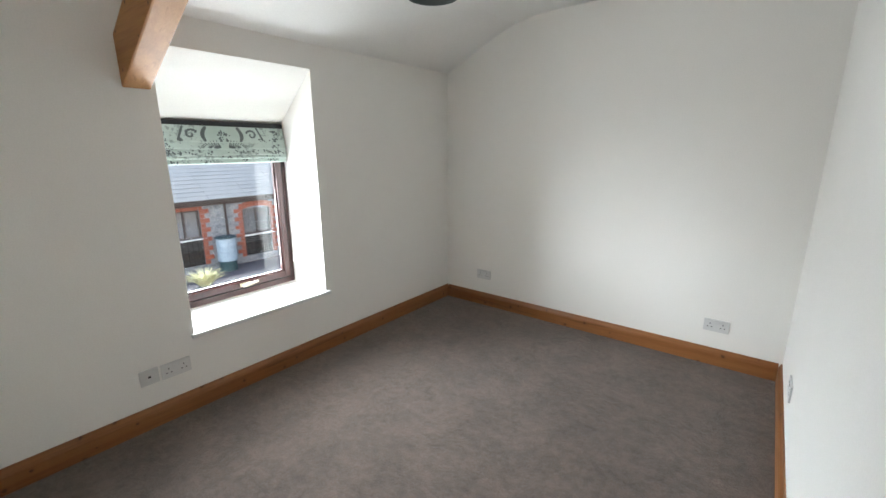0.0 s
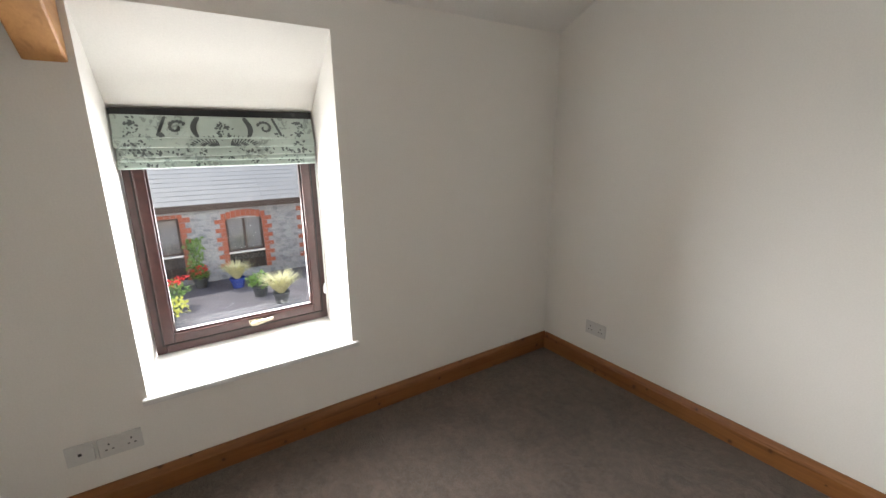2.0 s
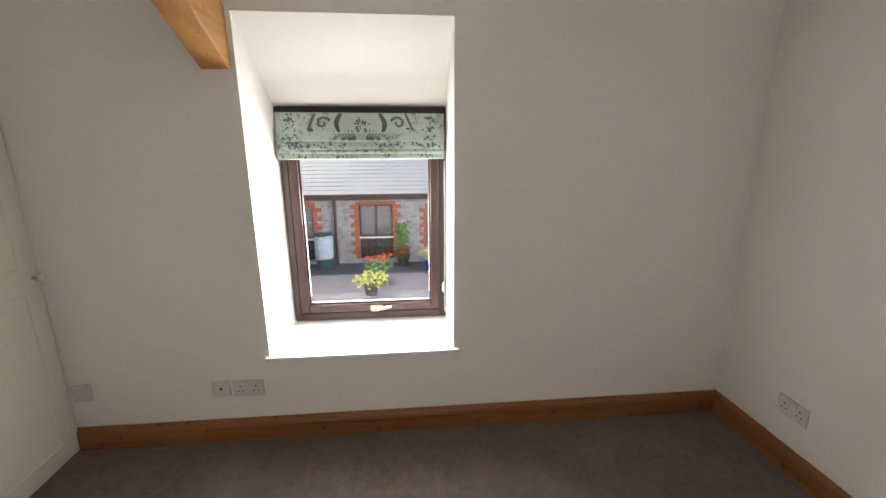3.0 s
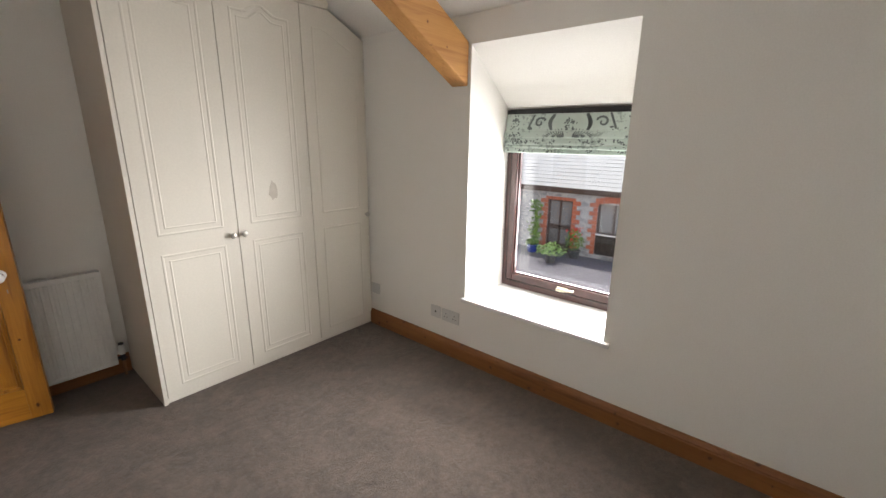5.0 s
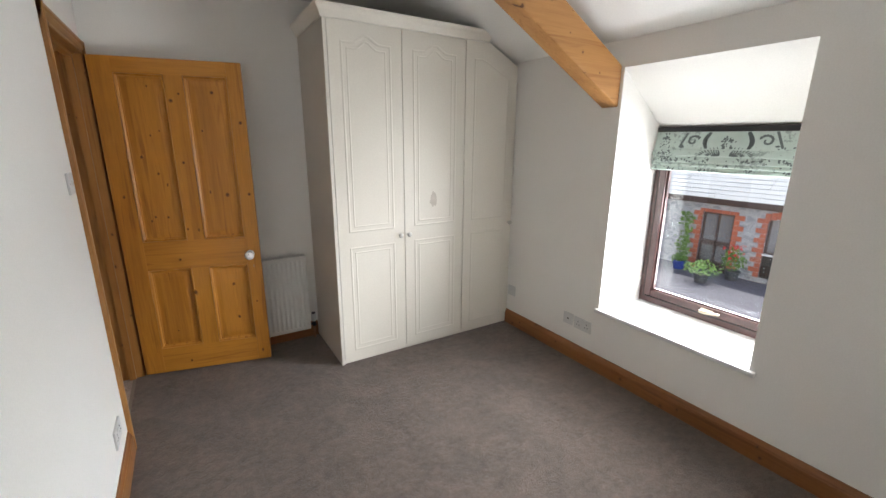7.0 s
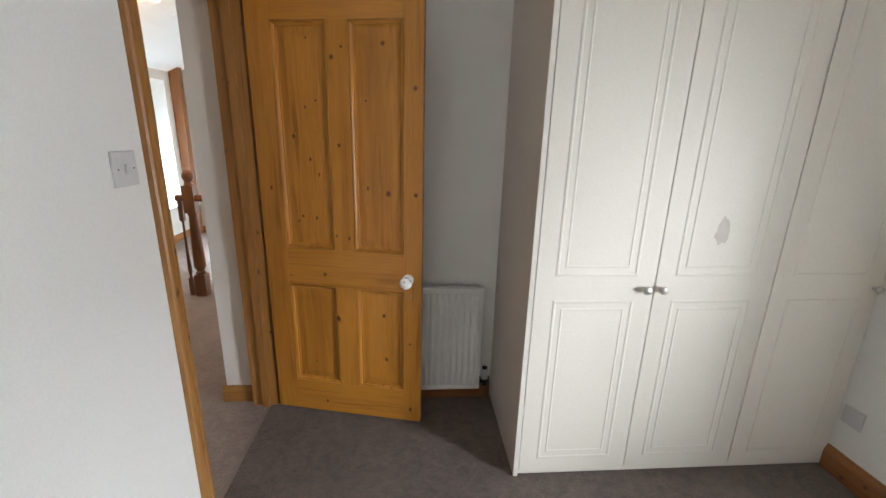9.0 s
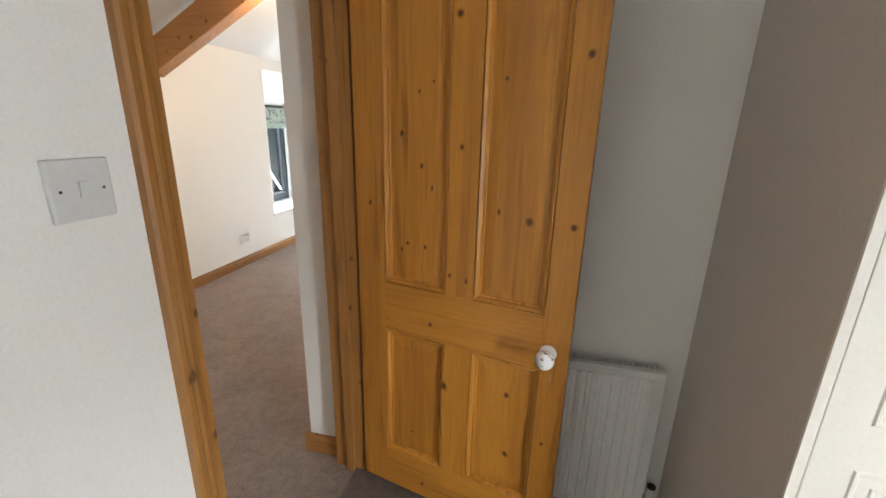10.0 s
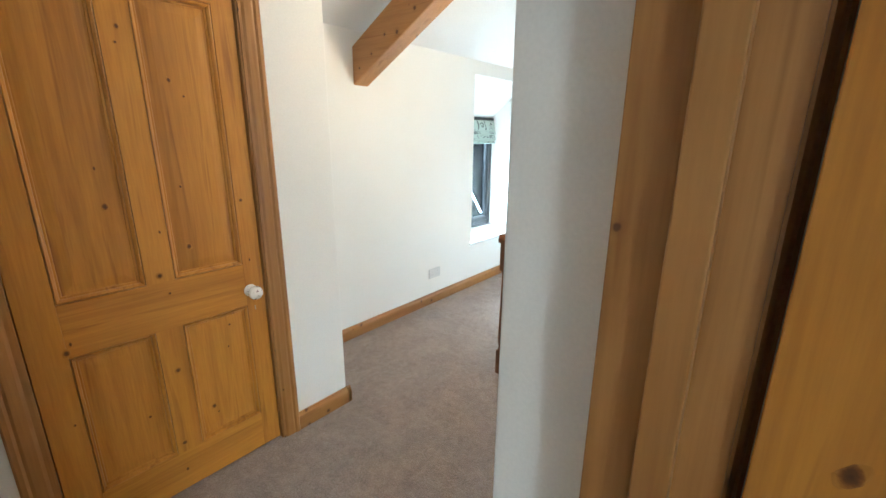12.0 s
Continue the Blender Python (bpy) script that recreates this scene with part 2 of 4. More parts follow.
def stone_material(name, a, b_, mortar, scale):
    m, nt, b = shader(name, 0.9)
    v = coords(nt, (1, 1, 1.7), spread=False)
    vo = node(nt, "ShaderNodeTexVoronoi", Scale=scale)
    nt.links.new(v, vo.inputs["Vector"])
    ed = node(nt, "ShaderNodeTexVoronoi", Scale=scale)
    ed.feature = "DISTANCE_TO_EDGE"
    nt.links.new(v, ed.inputs["Vector"])
    sep = nt.nodes.new("ShaderNodeSeparateColor")
    nt.links.new(vo.outputs["Color"], sep.inputs[0])
    c = ramp(nt, sep.outputs[0], [(0.1, a), (0.9, b_)])
    c = mix(nt, c, ramp(nt, noisy(nt, v, 25, 4), [(0.3, a), (0.7, b_)]), 0.45)
    e = ramp(nt, ed.outputs["Distance"], [(0.03, (0, 0, 0)), (0.09, (1, 1, 1))])
    nt.links.new(mix(nt, mortar, c, e), b.inputs["Base Color"])
    bump(nt, b, e, 0.6, 0.02)
    return m


RUBBLE = stone_material("grey_limestone_rubble", (0.17, 0.19, 0.22), (0.42, 0.44, 0.47), (0.36, 0.37, 0.38), 5.5)
TANSTONE = stone_material("sunlit_tan_stone", (0.28, 0.20, 0.125), (0.38, 0.28, 0.185), (0.3, 0.25, 0.19), 3.5)
BRICK = mottled("red_brick", (0.40, 0.125, 0.075), (0.28, 0.085, 0.055), 6, 60, 0.85, relief=0.002, spread=True)
SLATE = mottled("grey_roof_slate", (0.27, 0.275, 0.285), (0.19, 0.195, 0.205), 3, 30, 0.6, relief=0.002, spread=True)
FASCIA = mottled("dark_brown_fascia", (0.06, 0.04, 0.036), (0.045, 0.03, 0.027), 3, 40, 0.5)
PAVING = mottled("courtyard_tarmac", (0.125, 0.118, 0.135), (0.09, 0.085, 0.10), 0.8, 25, 0.9, relief=0.004)
BLACKPANEL, _, _ = shader("black_stained_boards", 0.55, 0, (0.016, 0.015, 0.016))
SHADEDPANE, _, _ = shader("far_window_glass", 0.05, 0.1, (0.16, 0.165, 0.17))
SHADEDPANE.node_tree.nodes["Principled BSDF"].inputs["Specular IOR Level"].default_value = 1.0
LEAF = mottled("green_leaf", (0.12, 0.22, 0.04), (0.06, 0.13, 0.025), 4, 30, 0.6)
PALEGRASS = mottled("cream_grass_blade", (0.62, 0.58, 0.36), (0.42, 0.45, 0.22), 4, 30, 0.7)
LIME = mottled("yellow_green_leaf", (0.42, 0.42, 0.07), (0.28, 0.32, 0.05), 4, 30, 0.6)
REDFLOWER, _, _ = shader("red_petal", 0.6, 0, (0.62, 0.03, 0.03))
BLUEPOT, _, _ = shader("blue_glazed_pot", 0.2, 0, (0.03, 0.06, 0.28))
DARKPOT = mottled("dark_plant_pot", (0.05, 0.055, 0.06), (0.035, 0.04, 0.045), 5, 40, 0.5)
BUTT = mottled("pale_blue_butt", (0.42, 0.52, 0.60), (0.36, 0.46, 0.54), 3, 40, 0.45)
TEAL = mottled("dark_teal_stand", (0.03, 0.08, 0.09), (0.02, 0.06, 0.07), 3, 40, 0.5)
BARK = mottled("tree_bark", (0.14, 0.1, 0.07), (0.09, 0.065, 0.045), 4, 40, 0.9)
SHADE = mottled("dark_grey_lamp_shade", (0.10, 0.11, 0.11), (0.08, 0.09, 0.09), 4, 60, 0.5)
CERAMIC, _nt, _b = shader("white_floral_ceramic", 0.12)
_v = coords(_nt, spread=False)
_k = ramp(_nt, noisy(_nt, _v, 75, 2, 0.5), [(0.60, (0.82, 0.81, 0.79)), (0.66, (0.22, 0.14, 0.16))])
_nt.links.new(_k, _b.inputs["Base Color"])
GLOW = bpy.data.materials.new("lit_bulb")
GLOW.use_nodes = True
GLOW.node_tree.nodes["Principled BSDF"].inputs["Emission Color"].default_value = (1, 0.62, 0.3, 1)
GLOW.node_tree.nodes["Principled BSDF"].inputs["Emission Strength"].default_value = 14


# ---- mesh helpers ----
def box(bm, x0, y0, z0, x1, y1, z1):
    v = [bm.verts.new(p) for p in ((x0, y0, z0), (x1, y0, z0), (x1, y1, z0), (x0, y1, z0), (x0, y0, z1), (x1, y0, z1), (x1, y1, z1), (x0, y1, z1))]
    return [bm.faces.new([v[i] for i in f]) for f in ((0, 3, 2, 1), (4, 5, 6, 7), (0, 1, 5, 4), (1, 2, 6, 5), (2, 3, 7, 6), (3, 0, 4, 7))]


def prism(bm, pts, place):
    """A prism from a flat outline: place(p, 0) and place(p, 1) put its two ends."""
    a = [bm.verts.new(place(p, 0)) for p in pts]
    b = [bm.verts.new(place(p, 1)) for p in pts]
    n = len(pts)
    bm.faces.new(a[::-1])
    bm.faces.new(b)
    for i in range(n):
        bm.faces.new((a[i], a[(i + 1) % n], b[(i + 1) % n], b[i]))


def lathe(bm, rings, m=None, steps=20):
    """A turned solid about z from (radius, height) pairs, placed by m."""
    m = m or Matrix()
    loops = []
    for r, h in rings:
        loops.append([bm.verts.new(m @ Vector((r * math.cos(2 * math.pi * i / steps), r * math.sin(2 * math.pi * i / steps), h))) for i in range(steps)])
    for a, b in zip(loops, loops[1:]):
        for i in range(steps):
            bm.faces.new((a[i], a[(i + 1) % steps], b[(i + 1) % steps], b[i]))
    bm.faces.new(loops[0][::-1])
    bm.faces.new(loops[-1])


def finish(bm, bevel=0.0, smooth=False):
    bmesh.ops.recalc_face_normals(bm, faces=bm.faces)
    if bevel:
        es = [e for e in bm.edges if len(e.link_faces) == 2 and e.calc_face_angle() > 0.5]
        bmesh.ops.bevel(bm, geom=es, offset=bevel, segments=2, affect="EDGES", profile=0.6, clamp_overlap=True)
    if smooth:
        for f in bm.faces:
            f.smooth = True
        for e in bm.edges:
            if len(e.link_faces) == 2 and e.calc_face_angle() > 0.7:
                e.smooth = False


def part(name, bm, material, parent=None, label="", bevel=0.0, smooth=False):
    finish(bm, bevel, smooth)
    me = bpy.data.meshes.new(name)
    bm.to_mesh(me)
    bm.free()
    me.materials.append(material)
    ob = new(name, me)
    if parent:
        ob.parent = parent
    return tagged(ob, label)


def slab(name, dims, material, parent=None, label="", bevel=0.0):
    bm = bmesh.new()
    box(bm, *dims)
    return part(name, bm, material, parent, label, bevel)


def base(name, m, label, category, group="", kind=""):
    """The Empty at a thing's base, at the pose m."""
    e = new(name)
    e.empty_display_size = 0.1
    e.matrix_world = m
    return tagged(e, label, category, group, kind)


# ---- setting ----
W, E, N, S = -2.6, 0.076, 3.3, -0.60
OY0, OY1, SZ, HEAD = 0.935, 1.832, 0.425, 1.962     # bedroom window opening in the room's face
FX = -2.985                                          # room side of the bedroom window frame
D0, D1 = -0.575, 0.225                               # rough doorway in the east wall
FAR = 2.38                                           # landing's far wall


def structure(ob, label, category):
    return tagged(ob, label, category, kind="structure")


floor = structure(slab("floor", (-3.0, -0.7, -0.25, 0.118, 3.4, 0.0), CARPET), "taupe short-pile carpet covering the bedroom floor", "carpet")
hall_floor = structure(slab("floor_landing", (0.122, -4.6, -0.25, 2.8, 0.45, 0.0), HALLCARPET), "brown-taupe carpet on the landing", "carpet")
structure(slab("threshold_strip", (0.112, -0.545, -0.005, 0.130, 0.202, 0.002), STRIP), "thin pale metal strip joining two carpets", "threshold")


def window_wall(name, face, out, y_span, opening, top, splay, label):
    """A thick outer wall whose opening has a sloping head. face: x of the room side; out: -1 or 1, the way to the outside."""
    y0, y1, (a, b, sz, head) = *y_span, opening
    thick, bm = 0.47 * out, bmesh.new()
    low_head = head - 0.325
    prism(bm, [(face, y0), (face, a), (face + thick, a + splay), (face + thick, y0)], lambda p, k: (p[0], p[1], (-0.25, top)[k]))
    prism(bm, [(face, b), (face, y1), (face + thick, y1), (face + thick, b)], lambda p, k: (p[0], p[1], (-0.25, top)[k]))
    prism(bm, [(face, -0.25), (face, sz - 0.004), (face + thick, sz - 0.004), (face + thick, -0.25)], lambda p, k: (p[0], (a, b)[k], p[1]))
    prism(bm, [(face, head), (face, top), (face + thick, top), (face + thick, low_head), (face + 0.385 * out, low_head)], lambda p, k: (p[0], (a, b)[k], p[1]))
    return structure(part(name, bm, PAINT), label, "wall")


window_wall("wall_west", W, -1, (-0.72, 3.42), (OY0, OY1, SZ, HEAD), 2.6, 0.03, "off-white painted plaster wall with deep window reveal")
window_wall("wall_landing_east", FAR, 1, (-4.62, 0.47), (-4.2, -3.31, 0.418, 1.975), 2.6, 0.0, "warm-lit off-white landing wall with deep window reveal")
structure(slab("wall_north", (-3.07, N, -0.25, 0.196, N + 0.12, 2.6), PAINT), "off-white painted plaster end wall", "wall")
structure(slab("wall_south", (-3.07, S - 0.12, -0.25, 0.36, S, 2.6), PAINT, bevel=0.004), "off-white painted plaster wall behind radiator", "wall")
bm = bmesh.new()
box(bm, E, D1, -0.25, 0.196, N, 2.6)
box(bm, E, D0, 2.02, 0.196, D1, 2.6)
box(bm, E, S, -0.25, 0.196, D0, 2.6)
structure(part("wall_east", bm, PAINT), "off-white painted plaster wall with open doorway", "wall")
structure(slab("wall_landing_west", (0.24, -4.62, -0.25, 0.36, S - 0.12, 2.6), PAINT), "off-white plaster wall beside the landing", "wall")
structure(slab("wall_landing_south", (0.36, -4.62, -0.25, FAR, -4.5, 2.6), PAINT), "off-white plaster end wall of the landing", "wall")
structure(slab("wall_landing_north", (0.196, 0.35, -0.25, FAR, 0.47, 2.6), PAINT), "off-white plaster wall closing the landing", "wall")
bm = bmesh.new()
box(bm, 1.789, -0.14, -0.25, 1.91, 0.35, 2.6)
box(bm, 1.789, -0.98, 2.02, 1.91, -0.14, 2.6)
box(bm, 1.789, -1.34, -0.25, 1.91, -0.98, 2.6)
structure(part("wall_landing_door", bm, PAINT, bevel=0.004), "off-white plaster wall around a closed pine door", "wall")

# ceilings: a slope at the eaves that eases into a flat collar
bed = [(-3.1, 1.875), (-2.25, 2.285), (-2.08, 2.36), (-1.93, 2.415), (-1.75, 2.45), (-1.55, 2.46), (0.136, 2.46), (0.136, 2.75), (-3.1, 2.75)]
bm = bmesh.new()
prism(bm, bed, lambda p, k: (p[0], (-0.75, 3.45)[k], p[1]))
structure(part("ceiling", bm, CEIL), "white plaster ceiling sloping down to the eaves", "ceiling")
land = [(0.136, 2.46), (1.4, 2.46), (1.6, 2.45), (1.8, 2.37), (2.9, 1.84), (2.9, 2.75), (0.136, 2.75)]
bm = bmesh.new()
prism(bm, land, lambda p, k: (p[0], (-4.65, 0.5)[k], p[1]))
structure(part("ceiling_landing", bm, CEIL), "white plaster landing ceiling sloping down to the eaves", "ceiling")

# skirting boards with a moulded top
SKIRT = [(0, 0), (0.019, 0), (0.019, 0.083), (0.0165, 0.09), (0.0165, 0.095), (0.012, 0.103), (0.008, 0.113), (0.007, 0.12), (0, 0.12)]


def skirting(p0, p1, out, label="varnished pine skirting board along the wall", wood=None):
    tall = 0.76 if wood else 1.0       # the landing has a lower board
    bm = bmesh.new()
    prism(bm, SKIRT, lambda p, k: ((p0, p1)[k][0] + out[0] * p[0], (p0, p1)[k][1] + out[1] * p[0], p[1] * tall))
    ax = 0 if abs(p1[0] - p0[0]) > abs(p1[1] - p0[1]) else 1
    return structure(part("baseboard", bm, (wood or TRIMPINE)[ax]), label, "skirting board")


skirting((W, 0.0), (W, N), (1, 0))
skirting((W + 0.019, N), (E - 0.019, N), (0, -1))
skirting((E, 0.270), (E, N), (-1, 0))
skirting((-1.105, S), (E - 0.022, S), (0, 1))
skirting((0.218, S), (0.379, S), (0, 1), "honey-coloured pine skirting board on the landing", JAMBPINE)
skirting((0.36, S), (0.36, -4.5), (1, 0), "honey-coloured pine skirting board on the landing", JAMBPINE)
skirting((1.789, -1.04), (1.789, -1.364), (-1, 0), "pale knotty pine skirting board on the wall stub", JAMBPINE)
skirting((1.77, -1.34), (1.91, -1.34), (0, -1), "honey-coloured pine skirting board on the landing", JAMBPINE)
skirting((1.789, -0.08), (1.789, 0.35), (-1, 0), "honey-coloured pine skirting board on the landing", JAMBPINE)
skirting((FAR, 0.35), (FAR, -4.5), (-1, 0), "honey-coloured pine skirting board on the landing", JAMBPINE)
skirting((0.36, -4.5), (FAR, -4.5), (0, 1), "honey-coloured pine skirting board on the landing", JAMBPINE)


# ---- doors ----
def casing_profile(w):
    return [(0, 0), (w, 0), (w, 0.016), (w - 0.006, 0.021), (w - 0.018, 0.021), (w - 0.026, 0.015), (w - 0.034, 0.017), (0.022, 0.014), (0.012, 0.009), (0, 0.009)]


def casing(parent, wall_x, side, y_in, y_out, top):
    """Moulded architrave up one side of a doorway; side: the way that it stands out from the wall."""
    sg = 1 if y_out > y_in else -1
    bm = bmesh.new()
    prism(bm, casing_profile(abs(y_out - y_in)), lambda p, k: (wall_x + side * p[1], y_in + sg * p[0], (0, top)[k]))
    part("architrave", bm, JAMBPINE[2], parent)


def head_casing(parent, wall_x, side, z_in, w, ya, yb):
    bm = bmesh.new()
    prism(bm, casing_profile(w), lambda p, k: (wall_x + side * p[1], (ya, yb)[k], z_in + p[0]))
    part("head_architrave", bm, JAMBPINE[1], parent)


def door_frame(name, x0, x1, y0, y1, stop_x, stop_side, label):
    """Lining with planted stops: y0 < y1 are the rough opening's sides."""
    e = base(name, pose(0, 0, 0), label, "door frame", kind="structure")
    slab("jamb", (x0, y0, 0, x1, y0 + 0.03, 2.02), JAMBPINE[2], e, bevel=0.002)
    slab("jamb", (x0, y1 - 0.03, 0, x1, y1, 2.02), JAMBPINE[2], e, bevel=0.002)
    slab("head", (x0, y0 + 0.03, 1.992, x1, y1 - 0.03, 2.02), JAMBPINE[1], e, bevel=0.002)
    s0, s1 = sorted((stop_x, stop_x + stop_side * 0.035))
    slab("stop", (s0, y0 + 0.03, 0, s1, y0 + 0.05, 1.99), JAMBPINE[2], e, bevel=0.002)
    slab("stop", (s0, y1 - 0.05, 0, s1, y1 - 0.03, 1.99), JAMBPINE[2], e, bevel=0.002)
    slab("head_stop", (s0, y0 + 0.05, 1.972, s1, y1 - 0.05, 1.992), JAMBPINE[1], e, bevel=0.002)
    return e


f1 = door_frame("door_frame_1", 0.07, 0.204, D0, D1, 0.112, 1, "varnished pine door lining of the bedroom doorway")
casing(f1, E, -1, D1 - 0.03, D1 + 0.038, 2.06)
casing(f1, E, -1, D0 + 0.022, S + 0.002, 2.06)
head_casing(f1, E, -1, 1.995, 0.066, S + 0.002, D1 + 0.038)
casing(f1, 0.196, 1, D1 - 0.02, D1 + 0.05, 2.06)
head_casing(f1, 0.196, 1, 2.0, 0.066, S + 0.002, D1 + 0.05)
f2 = door_frame("door_frame_2", 1.786, 1.912, -0.98, -0.14, 1.84, 1, "varnished pine lining round a closed landing door")
casing(f2, 1.789, -1, -0.957, -1.04, 2.07)
casing(f2, 1.789, -1, -0.163, -0.08, 2.07)
head_casing(f2, 1.789, -1, 1.995, 0.075, -1.04, -0.08)


def panel_door(name, m, w, cuts, knots, label):
    """Four-panel pine door; hinge at x = 0, the face at y = 0 looks to -y."""
    d = base(name, m, label, "door")
    t, h = 0.04, 1.98
    z0, z1, z2, z3 = 0.185, 0.727, 0.915, h - 0.078
    a0, a1, b0, b1 = cuts
    P = DOORPINE
    slab("stile", (0, 0, 0.012, a0, t, h + 0.01), P[2], d, bevel=0.002)
    slab("stile", (b1, 0, 0.012, w, t, h + 0.01), P[2], d, bevel=0.002)
    for lo, hi, nm in ((0.012, z0, "bottom_rail"), (z1, z2, "lock_rail"), (z3, h + 0.01, "top_rail")):
        slab(nm, (a0, 0.0004, lo, b1, t - 0.0004, hi), P[0], d)
    for lo, hi in ((z0, z1), (z2, z3)):
        slab("muntin", (a1, 0.0004, lo, b0, t - 0.0004, hi), P[2], d)
        for xa, xb in ((a0, a1), (b0, b1)):
            bm = bmesh.new()
            box(bm, xa, 0.016, lo, xb, t - 0.016, hi)
            for k, s in ((0, 0.016), (1, t - 0.016)):
                dr = -1 if k == 0 else 1
                o = [(xa + 0.03, lo + 0.03), (xb - 0.03, lo + 0.03), (xb - 0.03, hi - 0.03), (xa + 0.03, hi - 0.03)]
                i = [(xa + 0.055, lo + 0.055), (xb - 0.055, lo + 0.055), (xb - 0.055, hi - 0.055), (xa + 0.055, hi - 0.055)]
                vo = [bm.verts.new((x, s, z)) for x, z in o]
                vi = [bm.verts.new((x, s + dr * 0.003, z)) for x, z in i]
                bm.faces.new(vi)
                for q in range(4):
                    bm.faces.new((vo[q], vo[(q + 1) % 4], vi[(q + 1) % 4], vi[q]))
            part("panel", bm, P[2], d)
            # bolection bead round the panel, mitred
            for face_y, dr in ((0.0, 1), (t, -1)):
                bm = bmesh.new()
                prof = [(0.003, 0.0165), (0.003, 0.001), (0.006, 0.0), (0.010, 0.003), (0.0135, 0.006), (0.015, 0.0125), (0.021, 0.013), (0.023, 0.0165)]
                rings = []
                for off, dep in prof:
                    rings.append([bm.verts.new((x, face_y + dr * dep, z)) for x, z in ((xa + off, lo + off), (xb - off, lo + off), (xb - off, hi - off), (xa + off, hi - off))])
                for r in range(len(rings)):
                    p, q = rings[r], rings[(r + 1) % len(rings)]
                    for i in range(4):
                        bm.faces.new((p[i], p[(i + 1) % 4], q[(i + 1) % 4], q[i]))
                part("moulding", bm, P[2], d)
    for dr, fy in ((1, 0.0), (-1, t)):
        m2 = pose(w - 0.062, fy, 0.795, 90 if dr == 1 else -90)
        bm = bmesh.new()
        lathe(bm, [(0.026, 0), (0.027, 0.004), (0.022, 0.008), (0.012, 0.011)], m2)
        rose = part("rosette", bm, CERAMIC, d, "white ceramic rosette", smooth=True)
        bm = bmesh.new()
        lathe(bm, [(0.011, 0.008), (0.010, 0.025), (0.017, 0.032), (0.0275, 0.042), (0.030, 0.052), (0.027, 0.062), (0.016, 0.069), (0.004, 0.071)], m2)
        part("knob", bm, CERAMIC, d, "white ceramic knob with floral print", smooth=True)
        slab("keyhole_cover", (w - 0.05, fy - 0.002 if dr == 1 else fy, 0.7, w - 0.046, fy + (0 if dr == 1 else 0.002), 0.72), BRASSY, d)
    slab("latch_plate", (w - 0.0005, 0.009, 0.72, w + 0.001, 0.031, 0.87), BRASSY, d, "small brass latch plate")
    rnd = random.Random(len(knots))
    for kx, kz, r in knots:
        inside = [(xa, xb, lo, hi) for xa, xb in ((a0, a1), (b0, b1)) for lo, hi in ((z0, z1), (z2, z3)) if xa < kx < xb and lo < kz < hi]
        depth = 0.0
        if inside:                     # on a panel: keep clear of its moulding
            xa, xb, lo, hi = inside[0]
            kx, kz = min(max(kx, xa + 0.058 + r), xb - 0.058 - r), min(max(kz, lo + 0.058 + r), hi - 0.058 - r)
            depth = 0.013
        bm = bmesh.new()
        tilt, long, r = rnd.uniform(-0.7, 0.7), rnd.choice((1.0, 1.15, 1.4, 2.2)), 1.2 * r
        rim = []
        for i in range(12):
            a = math.tau * i / 12
            u, v = r * math.cos(a) * rnd.uniform(0.88, 1.1) / long ** 0.5, r * long ** 0.5 * math.sin(a) * rnd.uniform(0.88, 1.1)
            rim.append((kx + u * math.cos(tilt) - v * math.sin(tilt), kz + u * math.sin(tilt) + v * math.cos(tilt)))
        lo_ring = [bm.verts.new((x, depth + 0.0002, z)) for x, z in rim]
        hi_ring = [bm.verts.new((kx + (x - kx) * 0.8, depth - 0.0005, kz + (z - kz) * 0.8)) for x, z in rim]
        bm.faces.new(hi_ring)
        for i in range(12):
            bm.faces.new((lo_ring[i], lo_ring[(i + 1) % 12], hi_ring[(i + 1) % 12], hi_ring[i]))
        part("knot", bm, KNOT, d)
    for hz in (0.23, 1.74):
        bm = bmesh.new()
        lathe(bm, [(0.006, 0), (0.006, 0.09)], pose(-0.004, t - 0.002, hz), 10)
        part("hinge", bm, BRASSY, d, "brass butt hinge", smooth=True)
    return d


ANG = math.degrees(math.atan2(-0.359 + 0.529, -0.701 - 0.056))
# dark knots: across, up, radius
BEDROOM_KNOTS = [
    (0.265, 1.85, 0.006), (0.425, 1.80, 0.008), (0.38, 1.76, 0.012), (0.60, 1.815, 0.013), (0.742, 1.64, 0.012), (0.485, 1.59, 0.009),
    (0.245, 1.56, 0.007), (0.30, 1.588, 0.006), (0.18, 1.435, 0.011), (0.40, 1.40, 0.011), (0.254, 1.335, 0.009), (0.295, 1.265, 0.007),
    (0.325, 1.272, 0.006), (0.48, 1.215, 0.009), (0.748, 1.196, 0.012), (0.625, 1.195, 0.016), (0.172, 1.045, 0.008), (0.202, 1.07, 0.008),
    (0.27, 1.065, 0.008), (0.37, 0.985, 0.008), (0.43, 0.977, 0.010), (0.30, 0.79, 0.010), (0.36, 0.56, 0.015), (0.59, 0.59, 0.012),
    (0.723, 0.455, 0.007), (0.60, 0.35, 0.012), (0.223, 0.298, 0.007), (0.276, 0.075, 0.010), (0.726, 0.08, 0.012), (0.06, 1.20, 0.010)]
rk = random.Random(12)
LANDING_KNOTS = [(rk.uniform(0.03, 0.74), 0.06 + 1.88 * (i + rk.random()) / 30, rk.choice((0.005, 0.006, 0.008, 0.011))) for i in range(30)]
ANG = math.degrees(math.atan2(-0.359 + 0.529, -0.701 - 0.056))
